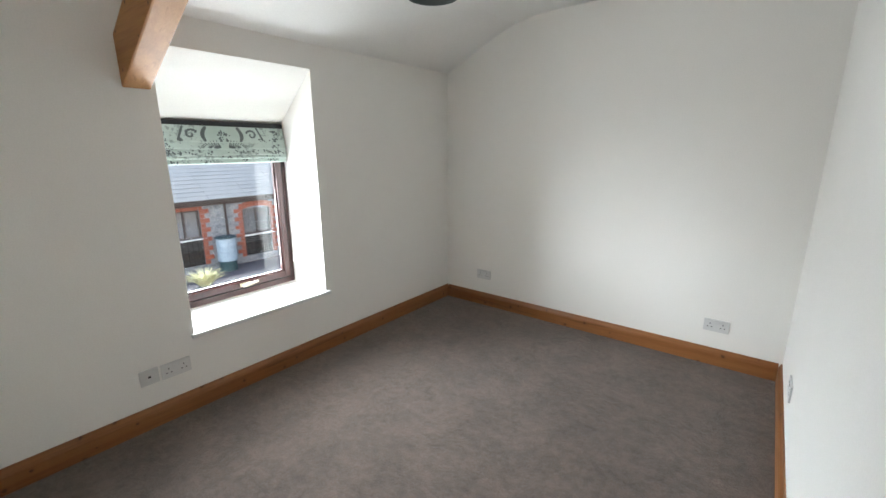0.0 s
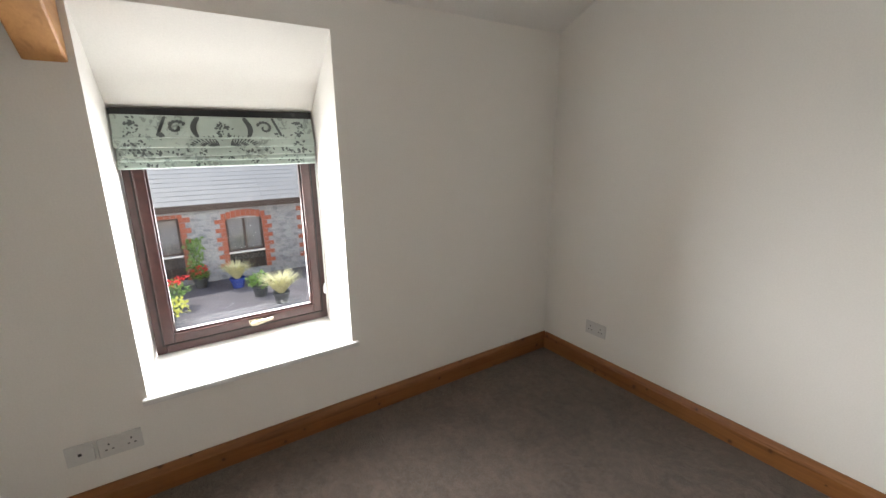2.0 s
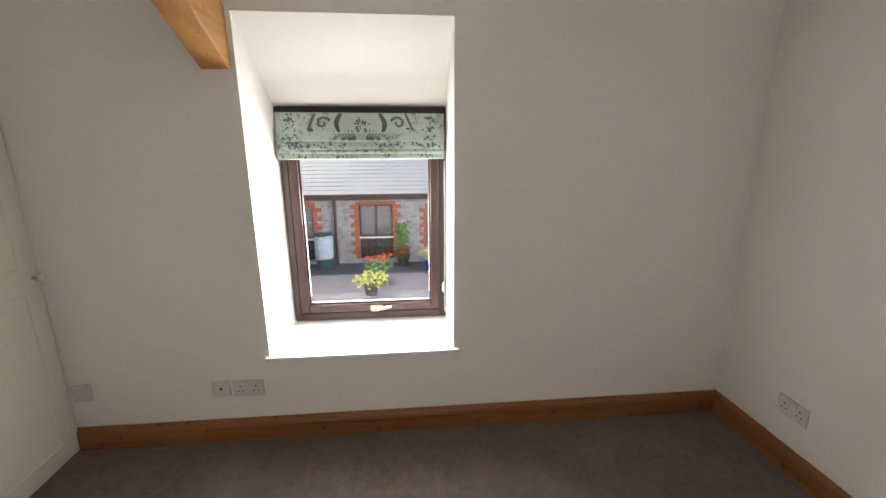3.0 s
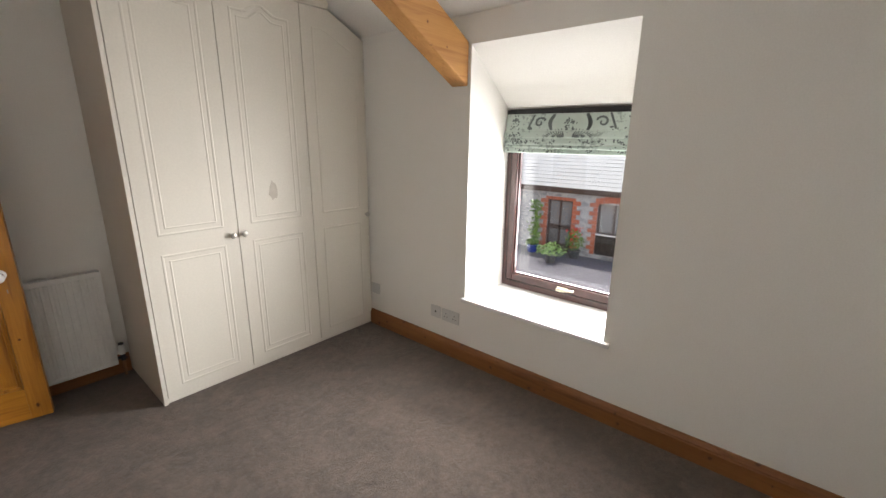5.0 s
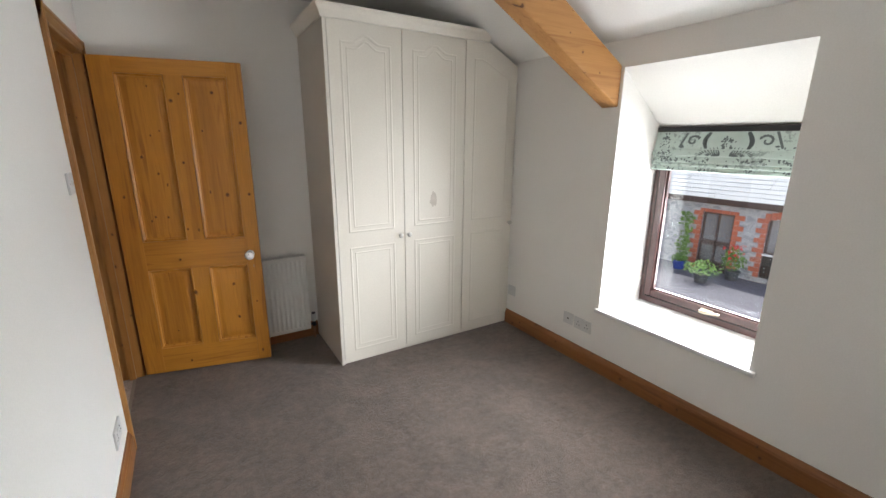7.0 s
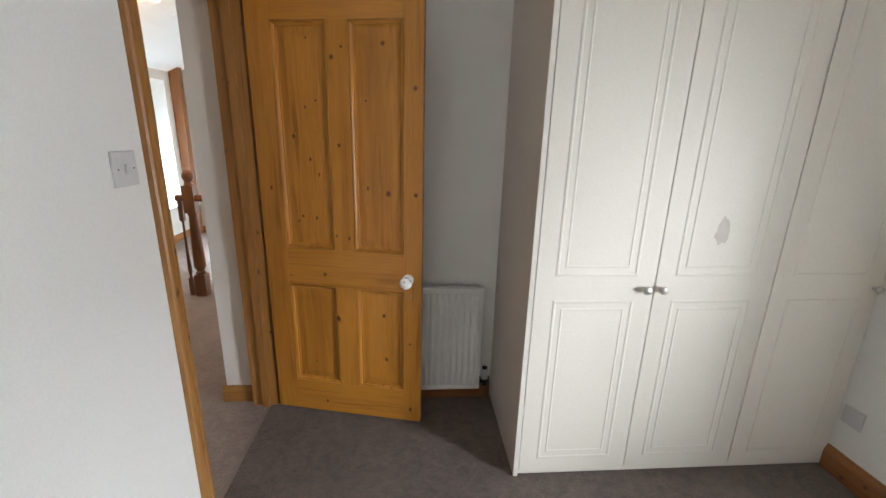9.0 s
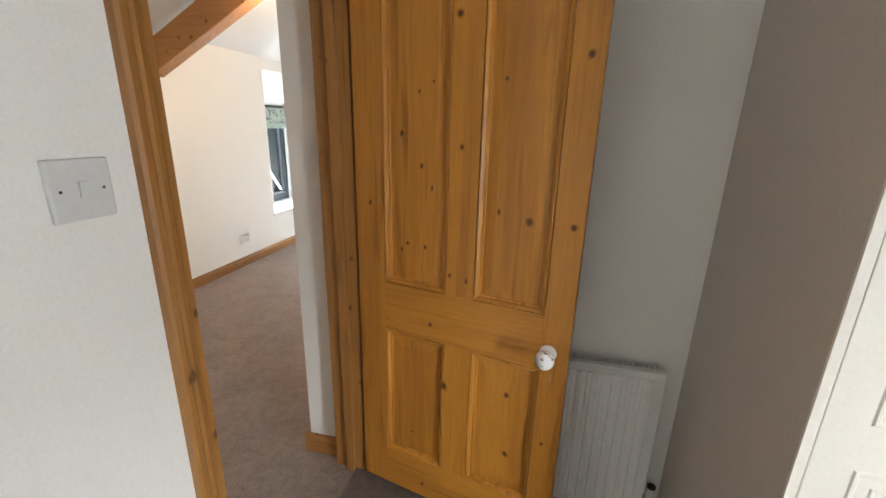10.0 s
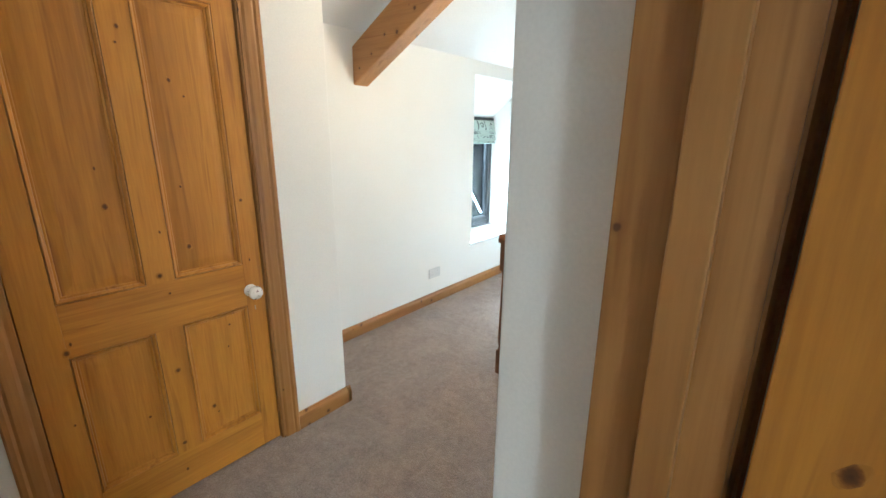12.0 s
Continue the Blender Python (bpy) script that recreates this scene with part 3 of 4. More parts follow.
panel_door("bedroom_door", pose(0.056, -0.529, 0, 0, 0, ANG), 0.776, (0.113, 0.358, 0.456, 0.692), BEDROOM_KNOTS, "knotty varnished pine four-panel door standing open")
panel_door("landing_door", pose(1.797, -0.173, 0, 0, 0, -90), 0.772, (0.097, 0.345, 0.437, 0.692), LANDING_KNOTS, "knotty varnished pine four-panel door, closed")


# ---- bedroom window ----
def ring_frame(bm, x0, x1, y0, y1, z0, z1, w):
    box(bm, x0, y0, z0, x1, y0 + w, z1)
    box(bm, x0, y1 - w, z0, x1, y1, z1)
    box(bm, x0, y0 + w, z0, x1, y1 - w, z0 + w)
    box(bm, x0, y0 + w, z1 - w, x1, y1 - w, z1)


def casement(name, fx, out, y0, y1, z0, z1, material, label):
    """Outer frame, opening sash, glazing bead, pane, lever handle and stay."""
    e = base(name, pose(0, 0, 0), label, "window", kind="structure")
    def X(d):
        return fx + out * d
    def rng(a, b):
        return sorted((X(a), X(b)))
    bm = bmesh.new()
    ring_frame(bm, *rng(0, 0.07), y0, y1, z0, z1, 0.045)
    part("window_frame", bm, material, e, bevel=0.004)
    bm = bmesh.new()
    ring_frame(bm, *rng(-0.012, 0.046), y0 + 0.037, y1 - 0.037, z0 + 0.05, z1 - 0.037, 0.047)
    sash = part("sash", bm, material, e, bevel=0.006)
    bm = bmesh.new()
    ring_frame(bm, *rng(0.004, 0.03), y0 + 0.083, y1 - 0.083, z0 + 0.096, z1 - 0.083, 0.011)
    part("glazing_bead", bm, material, e, bevel=0.003)
    xa, xb = rng(0.03, 0.036)
    pane = slab("pane", (xa, y0 + 0.085, z0 + 0.098, xb, y1 - 0.085, z1 - 0.085), GLASS, e, "clear glass pane")
    pane.visible_shadow = False
    bm = bmesh.new()
    ring_frame(bm, *rng(-0.004, 0.0), y0 + 0.028, y1 - 0.028, z0 + 0.04, z1 - 0.03, 0.005)
    part("seal", bm, DARKHOLE, e)
    ym, zh = (y0 + y1) / 2 + 0.03, z0 + 0.075
    x0, x1 = rng(-0.02, -0.012)
    h = slab("handle", (x0, ym - 0.035, zh - 0.012, x1, ym + 0.035, zh + 0.012), BRASSY, e, "cream metal casement handle", 0.003)
    x0, x1 = rng(-0.05, -0.02)
    slab("spindle", (x0, ym - 0.022, zh - 0.009, x1, ym - 0.002, zh + 0.009), BRASSY, h, bevel=0.003)
    bm = bmesh.new()
    x0, x1 = rng(-0.052, -0.038)
    prism(bm, [(-0.03, -0.010), (0.0, -0.012), (0.085, 0.004), (0.085, 0.016), (0.0, 0.010), (-0.03, 0.008)], lambda p, k: ((x0, x1)[k], ym + p[0], zh + p[1]))
    part("lever", bm, BRASSY, h, bevel=0.003)
    return e


casement("window_1", FX, -1, 0.968, 1.83, 0.46, 1.635, BROWNFRAME, "mahogany-brown casement window overlooking the courtyard")
bm = bmesh.new()
box(bm, FX - 0.03, 0.94, 0.425, W, OY1 - 0.001, 0.452)
box(bm, W, OY0 - 0.018, 0.425, W + 0.024, OY1 + 0.034, 0.452)
structure(part("window_sill", bm, SILL, bevel=0.007), "deep white gloss-painted window board", "window sill")
# draught cord and stay beside the sash
bm = bmesh.new()
lathe(bm, [(0.003, 0), (0.003, 0.86)], pose(FX + 0.03, 1.822, 0.5), 8)
lathe(bm, [(0.004, 0), (0.009, 0.012), (0.009, 0.05), (0.004, 0.065)], pose(FX + 0.03, 1.815, 0.62, 0, 12), 10)
tagged(part("blind_cord", bm, PLASTIC, smooth=True), "white pull cord with tassel hanging beside window", "cord")


def roman_blind(name, x, out, y0, y1, z0, z1, label):
    """Raised roman blind in stacked folds, with scroll print on its face."""
    e = base(name, pose(x, (y0 + y1) / 2, z0), label, "roman blind")
    w = (y1 - y0) / 2
    h = z1 - z0
    r0, r1 = sorted((0.0, out * 0.035))
    slab("head_rail", (r0, -w, h - 0.028, r1, w, h), BLACK, e, "black head rail")
    body = h - 0.028
    cuts = [1.0, 0.57, 0.39, 0.22, 0.13, 0.0]
    folds = [(cuts[n] * body, cuts[n + 1] * body, (0.020, 0.030, 0.034, 0.036, 0.024)[n]) for n in range(5)]
    d = -out
    for n, (top, bot, dep) in enumerate(folds):
        bm = bmesh.new()
        up = top + (0.016 if n else 0.0)
        back = max(0.0, dep - 0.018)
        prof = [(0.0, up), (d * back, up), (d * (back + 0.004), up - 0.01), (d * dep, bot + 0.010), (d * (dep + 0.002), bot + 0.003), (d * (dep - 0.003), bot), (0.0, bot + 0.003)]
        lean = 0.003 * math.sin(n * 2.1 + 1)
        prism(bm, prof, lambda p, k: (p[0], (-w + 2 * abs(lean), w - abs(lean))[k], p[1] + (lean, -lean)[k]))
        part("fold", bm, FABRIC, e)
    bm = bmesh.new()

    def depth_at(z):
        for n, (top, bot, dep) in enumerate(folds):
            if bot <= z <= top:
                back = max(0.0, dep - 0.018)
                return back + 0.0045 + (dep - back - 0.004) * min(1.0, (top - z + 0.006) / max(0.01, top - bot - 0.004)) + 0.0006
        return 0.03

    def leaf(y, z, r, ang, thin):
        """A leaf-shaped blot, split at the folds that it runs over."""
        pts = []
        for i in range(10):
            a = 2 * math.pi * i / 10
            u, v = r * math.cos(a), r * thin * math.sin(a) * (1.15 - 0.4 * math.cos(a))
            ca, sa = math.cos(ang), math.sin(ang)
            pts.append((y + u * ca - v * sa, z + u * sa + v * ca))
        for n, (top, bot, dep) in enumerate(folds):
            lo, hi = bot + 0.004, top - 0.003
            if min(p[1] for p in pts) < hi and max(p[1] for p in pts) > lo:
                cl = [(p[0], min(hi, max(lo, p[1]))) for p in pts]
                prism(bm, cl, lambda p, k: (d * (depth_at(p[1]) + 0.0007 * k), p[0], p[1]))

    rnd = random.Random(5)
    H = body
    for sg in (-1, 1):
        for i in range(15):            # inner scroll
            a = 2.6 - i * 0.42
            rr = 0.036 * (1 - i / 19)
            leaf(sg * (0.19 + rr * math.cos(a)), 0.78 * H + 0.85 * rr * math.sin(a), 0.0085 * (1.2 - i / 30), a + 1.57, 0.6)
        for i in range(12):            # tall crescent leaf
            f = i / 11
            leaf(sg * (0.098 + 0.024 * math.sin(f * 2.6)), H * (0.97 - 0.36 * f), 0.013, 1.45 * sg, 0.4 + 0.45 * math.sin(f * 3.0))
        for i in range(7):             # outer flick
            f = i / 6
            leaf(sg * (0.262 - 0.03 * f), H * (0.66 + 0.29 * f), 0.0125, sg * (-1.1), 0.45)
        for i in range(8):             # fan of fronds below
            a = 0.25 + i * 0.16
            for q in (0.35, 0.65, 1.0):
                leaf(sg * (0.02 + 0.12 * q * math.cos(a)), H * 0.40 + 0.045 * q * math.sin(a), 0.0125, a if sg > 0 else math.pi - a, 0.2)
        for cy, cz, n, sp in ((0.355, 0.86, 16, 0.03), (0.355, 0.66, 12, 0.03), (0.35, 0.46, 10, 0.04), (0.35, 0.30, 22, 0.05), (0.28, 0.29, 10, 0.04), (0.2, 0.31, 8, 0.04), (0.1, 0.3, 8, 0.04), (0.31, 0.08, 9, 0.05), (0.13, 0.07, 7, 0.03), (0.25, 0.62, 6, 0.03), (0.02, 0.8, 9, 0.016), (0.02, 0.64, 7, 0.016), (0.02, 0.2, 6, 0.02)):
            for _ in range(n):
                leaf(sg * (cy + rnd.gauss(0, sp * 0.5)), H * cz + rnd.gauss(0, 0.010), rnd.uniform(0.004, 0.0095), rnd.uniform(0, 3), 0.5)
    tagged(part("print", bm, MOTIF, e, "grey scroll and floral print"), kind="stuff")
    return e


roman_blind("roman_blind", -2.965, -1, 0.962, 1.822, 1.37, 1.63, "duck-egg fabric roman blind with grey scroll print, raised")


# ---- oak-coloured roof beams ----
def roof_beam(name, x_wall, way, y0, y1, z_bot, depth, label):
    bm = bmesh.new()
    s = 0.53
    run = 1.55
    pts = [(0, z_bot), (run, z_bot + s * run), (run, z_bot + s * run + depth), (0, z_bot + depth)]
    prism(bm, pts, lambda p, k: (x_wall + way * p[0], (y0, y1)[k], p[1]))
    return tagged(part(name, bm, BEAMPINE, bevel=0.008), label, "beam", kind="structure")


roof_beam("beam_bedroom", W - 0.05, 1, 0.796, 0.914, 1.7185, 0.233, "honey-coloured timber roof beam rising from the wall")
roof_beam("beam_landing", FAR + 0.05, -1, -2.087, -1.966, 1.7385, 0.233, "honey-coloured timber roof beam rising from the landing wall")
structure(slab("post_landing", (2.258, -4.42, 0, 2.378, -4.32, 2.2), TRIMPINE[2], bevel=0.005), "dark varnished timber post by the landing wall", "post")


# ---- wardrobe ----
def wardrobe():
    e = base("wardrobe", pose(-1.111, 0, 0), "cream fitted three-door wardrobe with arched panels", "wardrobe")
    wd = 1.487                     # out to the window wall, towards -x
    top, cut_x, cut_z = 2.225, -1.214, 2.09
    bm = bmesh.new()
    prism(bm, [(-0.02, 0.0), (-wd, 0.0), (-wd, cut_z - 0.02), (cut_x, top - 0.005), (-0.02, top - 0.005)], lambda p, k: (p[0], (-0.598, -0.085)[k], p[1]))
    part("body", bm, CREAM, e)
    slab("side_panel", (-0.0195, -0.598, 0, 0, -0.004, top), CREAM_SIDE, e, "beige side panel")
    slab("edge_strip", (-0.0195, -0.0035, 0, 0.0005, 0.003, top), CREAM, e, "cream edge strip", 0.001)
    slab("plinth", (-wd, -0.0235, 0, -0.0205, -0.012, 0.028), CREAM, e)

    def door(x1, x0, cut, knob_x):
        """A leaf from x0 to x1 with two grooved panels, the upper one with an arched head."""
        bm = bmesh.new()
        out = [(x0, 0.03), (x1, 0.03), (x1, top)] + ([(cut_x, top), (x0, cut_z)] if cut else [(x0, top)])
        prism(bm, out, lambda p, k: (p[0], (-0.022, 0.0)[k], p[1]))
        leafo = part("door", bm, CREAM, e, bevel=0.002)

        def groove(pts, name, lift, wdt):
            """A raised moulded line round an outline."""
            bm = bmesh.new()
            n = len(pts)
            c = Vector((sum(p[0] for p in pts) / n, sum(p[1] for p in pts) / n))
            rings = []
            for off, dep in ((0, 0.0), (wdt * 0.3, lift), (wdt * 0.7, lift), (wdt, 0.0005)):
                ring = []
                for p in pts:
                    dx = -off if p[0] > c.x else off
                    dz = -off if p[1] > c.y else off
                    ring.append(bm.verts.new((p[0] + dx, 0.0002 + dep, p[1] + dz)))
                rings.append(ring)
            for a, b in zip(rings, rings[1:]):
                for i in range(n):
                    bm.faces.new((a[i], a[(i + 1) % n], b[(i + 1) % n], b[i]))
            part(name, bm, CREAM, leafo)

        a, b = x0 + 0.075, x1 - 0.075
        m, hw = (a + b) / 2, (b - a) / 2

        def arch(lo, hi, inset):
            aa, bb, l2 = a + inset, b - inset, lo + inset
            pts = [(aa, l2), (bb, l2)]
            for i in range(13):
                u = 1 - i / 6
                au = abs(u)
                rise = 0.045 * (0.5 + 0.5 * math.cos(math.pi * min(1, au / 0.62)))
                pts.append((m + u * (hw - inset), hi - inset + rise - 0.045))
            return pts

        if cut:
            up = [(a, 0.945), (b, 0.945), (b, 2.11), (b - 0.06, 2.115), (cut_x + 0.03, 2.1), (a, 2.0)]
            groove(up, "upper_moulding", 0.0026, 0.014)
        else:
            groove(arch(0.945, 2.16, 0), "upper_moulding", 0.0026, 0.014)
            groove(arch(0.945, 2.16, 0.035), "inner_moulding", 0.0022, 0.01)
        low = [(a, 0.09), (b, 0.09), (b, 0.845), (a, 0.845)]
        groove(low, "lower_moulding", 0.0026, 0.014)
        if not cut:
            groove([(a + 0.035, 0.125), (b - 0.035, 0.125), (b - 0.035, 0.81), (a + 0.035, 0.81)], "inner_moulding", 0.0022, 0.01)
        bm = bmesh.new()
        lathe(bm, [(0.008, 0), (0.007, 0.012), (0.015, 0.018), (0.0175, 0.026), (0.014, 0.033), (0.004, 0.036)], pose(knob_x, 0, 0.893, -90), 16)
        part("knob", bm, CHROME, leafo, "satin nickel knob", smooth=True)

    door(-0.0235, -0.504, False, -0.466)
    door(-0.508, -1.003, False, -0.532)
    door(-1.007, -wd + 0.002, True, -1.455)
    # cornice: moulded section along the front and down the side
    prof = [(0, 0), (0.012, 0), (0.016, 0.01), (0.03, 0.035), (0.042, 0.048), (0.046, 0.056), (0.046, 0.07), (0, 0.07)]
    bm = bmesh.new()
    prism(bm, prof, lambda p, k: ((p[0], -1.20 + 0 * p[0])[k], p[0], top + 0.001 + p[1]))
    part("cornice", bm, CREAM, e)
    bm = bmesh.new()
    prism(bm, prof, lambda p, k: (p[0], (-0.59, p[0] - 0.0005)[k], top + 0.001 + p[1]))
    part("side_cornice", bm, CREAM, e)
    return e


wardrobe()
# worn smudge on the middle wardrobe leaf
SMUDGE = mottled("grey_smudge", (0.56, 0.50, 0.42), (0.68, 0.62, 0.54), 25, 60, 0.5)
bm = bmesh.new()
rnd = random.Random(3)
prism(bm, [(-1.852 + (0.02 + 0.012 * rnd.random()) * math.cos(i * 0.449) * (1 - 0.25 * math.sin(i * 0.449)), 1.13 + (0.045 + 0.025 * rnd.random()) * math.sin(i * 0.449)) for i in range(14)], lambda p, k: (p[0], (0.0003, 0.0009)[k], p[1]))
tagged(part("scuff_mark", bm, SMUDGE), "faint grey scuff worn into a wardrobe door", "stain")


# ---- radiator ----
def radiator():
    e = base("radiator", pose(-0.735, -0.55, 0.0), "white ribbed panel radiator on the wall behind the door", "radiator")
    w, z0, z1 = 0.3, 0.09, 0.69
    bm = bmesh.new()
    pts = []
    n = 17
    for i in range(n):
        x = -w + 0.02 + (2 * w - 0.04) * i / n
        p = (2 * w - 0.04) / n
        pts += [(x, 0.026), (x + p * 0.35, 0.026), (x + p * 0.5, 0.031), (x + p * 0.8, 0.031)]
    prism(bm, [(-w, 0.0), (-w, 0.024)] + pts + [(w, 0.026), (w, 0.0)], lambda q, k: (q[0], q[1], (z0 + 0.03, z1 - 0.03)[k]))
    part("front_panel", bm, ENAMEL, e)
    slab("top_edge", (-w, 0.0, z1 - 0.03, w, 0.029, z1), ENAMEL, e, bevel=0.005)
    slab("bottom_edge", (-w, 0.0, z0, w, 0.029, z0 + 0.03), ENAMEL, e, bevel=0.005)
    slab("side_cover", (-w, -0.03, z0 + 0.02, -w + 0.003, -0.0005, z1 - 0.004), ENAMEL, e)
    slab("side_cover", (w - 0.003, -0.03, z0 + 0.02, w, -0.0005, z1 - 0.004), ENAMEL, e)
    for i in range(34):
        x = -w + 0.012 + i * (2 * w - 0.024) / 33
        slab("grille_bar", (x - 0.003, -0.03, z1 - 0.006, x + 0.003, -0.0005, z1 - 0.001), ENAMEL, e)
    # solid block; the shade behind the grille is put into its colour
    slab("convector", (-w + 0.01, -0.028, z0 + 0.05, w - 0.01, -0.002, z1 - 0.02), DARKHOLE, e)
    for x in (-0.2, 0.2):
        slab("bracket", (x - 0.015, -0.0495, 0.2, x + 0.015, -0.0285, 0.6), ENAMEL, e)
    bm = bmesh.new()
    lathe(bm, [(0.0075, 0.0), (0.0075, 0.11)], pose(-w - 0.03, 0.005, 0), 12)
    part("pipe", bm, COPPER, e, "brown copper pipe", smooth=True)
    bm = bmesh.new()
    lathe(bm, [(0.012, 0.10), (0.013, 0.135), (0.011, 0.14)], pose(-w - 0.03, 0.005, 0), 14)
    lathe(bm, [(0.009, 0), (0.009, 0.03)], pose(-w - 0.03, 0.005, 0.12, 0, 90), 12)
    part("valve_body", bm, BLACK, e, "dark valve body", smooth=True)
    bm = bmesh.new()
    lathe(bm, [(0.016, 0.142), (0.019, 0.15), (0.019, 0.185), (0.016, 0.205)], pose(-w - 0.03, 0.005, 0), 16)
    part("valve_head", bm, PLASTIC, e, "white thermostatic head", smooth=True)
    bm = bmesh.new()
    lathe(bm, [(0.015, 0.205), (0.015, 0.213)], pose(-w - 0.03, 0.005, 0), 16)
    part("valve_cap", bm, BLACK, e, "black cap", smooth=True)


radiator()


# ---- sockets and switches ----
def plate(name, m, w, h, label, category, holes, rocker=None, group="wall sockets"):
    """A face plate whose front looks to local -y."""
    e = base(name, m, label, category, group)
    slab("face_plate", (-w / 2, -0.009, -h / 2, w / 2, 0, h / 2), PLASTIC, e, bevel=0.003)
    for hx, hz, hw, hh in holes:
        # flat dark slabs, not real holes: their shade is painted
        slab("pin_hole", (hx - hw / 2, -0.0096, hz - hh / 2, hx + hw / 2, -0.0088, hz + hh / 2), DARKHOLE, e)
    for rx, rz, rw, rh in rocker or ():
        bm = bmesh.new()
        prism(bm, [(-0.009, -rh / 2), (-0.0105, -rh / 2), (-0.0145, rh / 2), (-0.009, rh / 2)], lambda p, k: ((rx - rw / 2, rx + rw / 2)[k], p[0], rz + p[1]))
        part("rocker", bm, PLASTIC, e)
    return e


def socket_holes(cx):
    return [(cx, 0.012, 0.005, 0.009), (cx - 0.011, -0.011, 0.008, 0.005), (cx + 0.011, -0.011, 0.008, 0.005)]


DOUBLE = socket_holes(-0.037) + socket_holes(0.037)
ROCK2 = [(-0.016, 0.026, 0.011, 0.02), (0.016, 0.026, 0.011, 0.02)]


def double_socket(m):
    return plate("double_socket", m, 0.147, 0.086, "white plastic double power socket on the wall", "power socket", DOUBLE, ROCK2)


double_socket(pose(W, 0.819, 0.288, 0, 0, 90))
plate("aerial_socket", pose(W, 0.69, 0.291, 0, 0, 90), 0.088, 0.086, "white plastic aerial outlet with one dark hole", "aerial socket", [(0, 0, 0.012, 0.012)])
plate("aerial_socket", pose(W, 0.06, 0.305, 0, 0, 90), 0.086, 0.086, "white plastic blank outlet beside the wardrobe", "aerial socket", [])
double_socket(pose(-2.166, N, 0.298))
double_socket(pose(-0.301, N, 0.283))
double_socket(pose(E, 2.59, 0.30, 0, 0, -90))
double_socket(pose(E, 0.49, 0.262, 0, 0, -90))
double_socket(pose(FAR, -2.765, 0.275, 0, 0, -90))
plate("light_switch", pose(E, 0.355, 1.362, 0, 0, -90), 0.088, 0.088, "white plastic light switch with one small rocker", "light switch", [(-0.03, 0, 0.004, 0.004), (0.03, 0, 0.004, 0.004)], [(0, 0, 0.012, 0.024)], "light switches")


# ---- lamps ----
def pendant(name, x, y, z, r, h, lit, shade, label):
    e = base(name, pose(x, y, z), label, "ceiling lamp")
    bm = bmesh.new()
    for a, b, c, d in ((r, 0, r * 0.94, h), (r - 0.004, 0, r * 0.94 - 0.004, h)):
        lathe_open = [[bm.verts.new((q * math.cos(i * math.pi / 16), q * math.sin(i * math.pi / 16), zz)) for i in range(32)] for q, zz in ((a, b), (c, d))]
        for i in range(32):
            bm.faces.new((lathe_open[0][i], lathe_open[0][(i + 1) % 32], lathe_open[1][(i + 1) % 32], lathe_open[1][i]))
    part("shade", bm, shade, e, smooth=True)
    bm = bmesh.new()
    box(bm, -r * 0.95, -0.003, h - 0.004, r * 0.95, 0.003, h)
    box(bm, -0.003, -r * 0.95, h - 0.004, 0.003, r * 0.95, h)
    part("spider", bm, CHROME, e)
    bm = bmesh.new()
    lathe(bm, [(0.003, h - 0.02), (0.003, 2.46 - z - 0.02)], None, 8)
    part("flex", bm, PLASTIC, e)
    bm = bmesh.new()
    lathe(bm, [(0.045, 2.46 - z - 0.025), (0.05, 2.46 - z - 0.005), (0.05, 2.46 - z)], None, 20)
    part("ceiling_rose", bm, PLASTIC, e, smooth=True)
    bm = bmesh.new()
    lathe(bm, [(0.012, h - 0.02), (0.028, h * 0.5), (0.03, h * 0.35), (0.018, h * 0.2), (0.004, h * 0.16)], None, 16)
    part("bulb", bm, GLOW if lit else PLASTIC, e, smooth=True)
    return e


pendant("pendant_lamp", -1.74, 2.04, 2.258, 0.14, 0.14, False, SHADE, "dark grey drum pendant lamp, unlit, hanging from ceiling")
e = base("landing_lamp", pose(1.2, -2.05, 2.46), "lit warm bulb in a small ceiling fitting", "ceiling lamp")
bm = bmesh.new()
lathe(bm, [(0.05, 0), (0.05, -0.02), (0.022, -0.03), (0.02, -0.075)], None, 20)
part("fitting", bm, PLASTIC, e, smooth=True)
bm = bmesh.new()
lathe(bm, [(0.012, -0.076), (0.026, -0.105), (0.028, -0.12), (0.02, -0.138), (0.004, -0.143)], None, 16)
part("bulb", bm, GLOW, e, smooth=True)


# ---- landing: window, balustrade ----
casement("window_2", FAR + 0.385, 1, -4.195, -3.315, 0.455, 1.645, DARKFRAME, "near-black casement window lighting the landing")
bm = bmesh.new()
box(bm, FAR, -4.199, 0.42, FAR + 0.415, -3.311, 0.447)
box(bm, FAR - 0.024, -4.235, 0.42, FAR, -3.276, 0.447)
structure(part("window_sill_landing", bm, SILL, bevel=0.007), "white gloss-painted landing window board", "window sill")
roman_blind("roman_blind", FAR + 0.365, 1, -4.19, -3.32, 1.37, 1.64, "pale patterned roman blind raised in landing window")


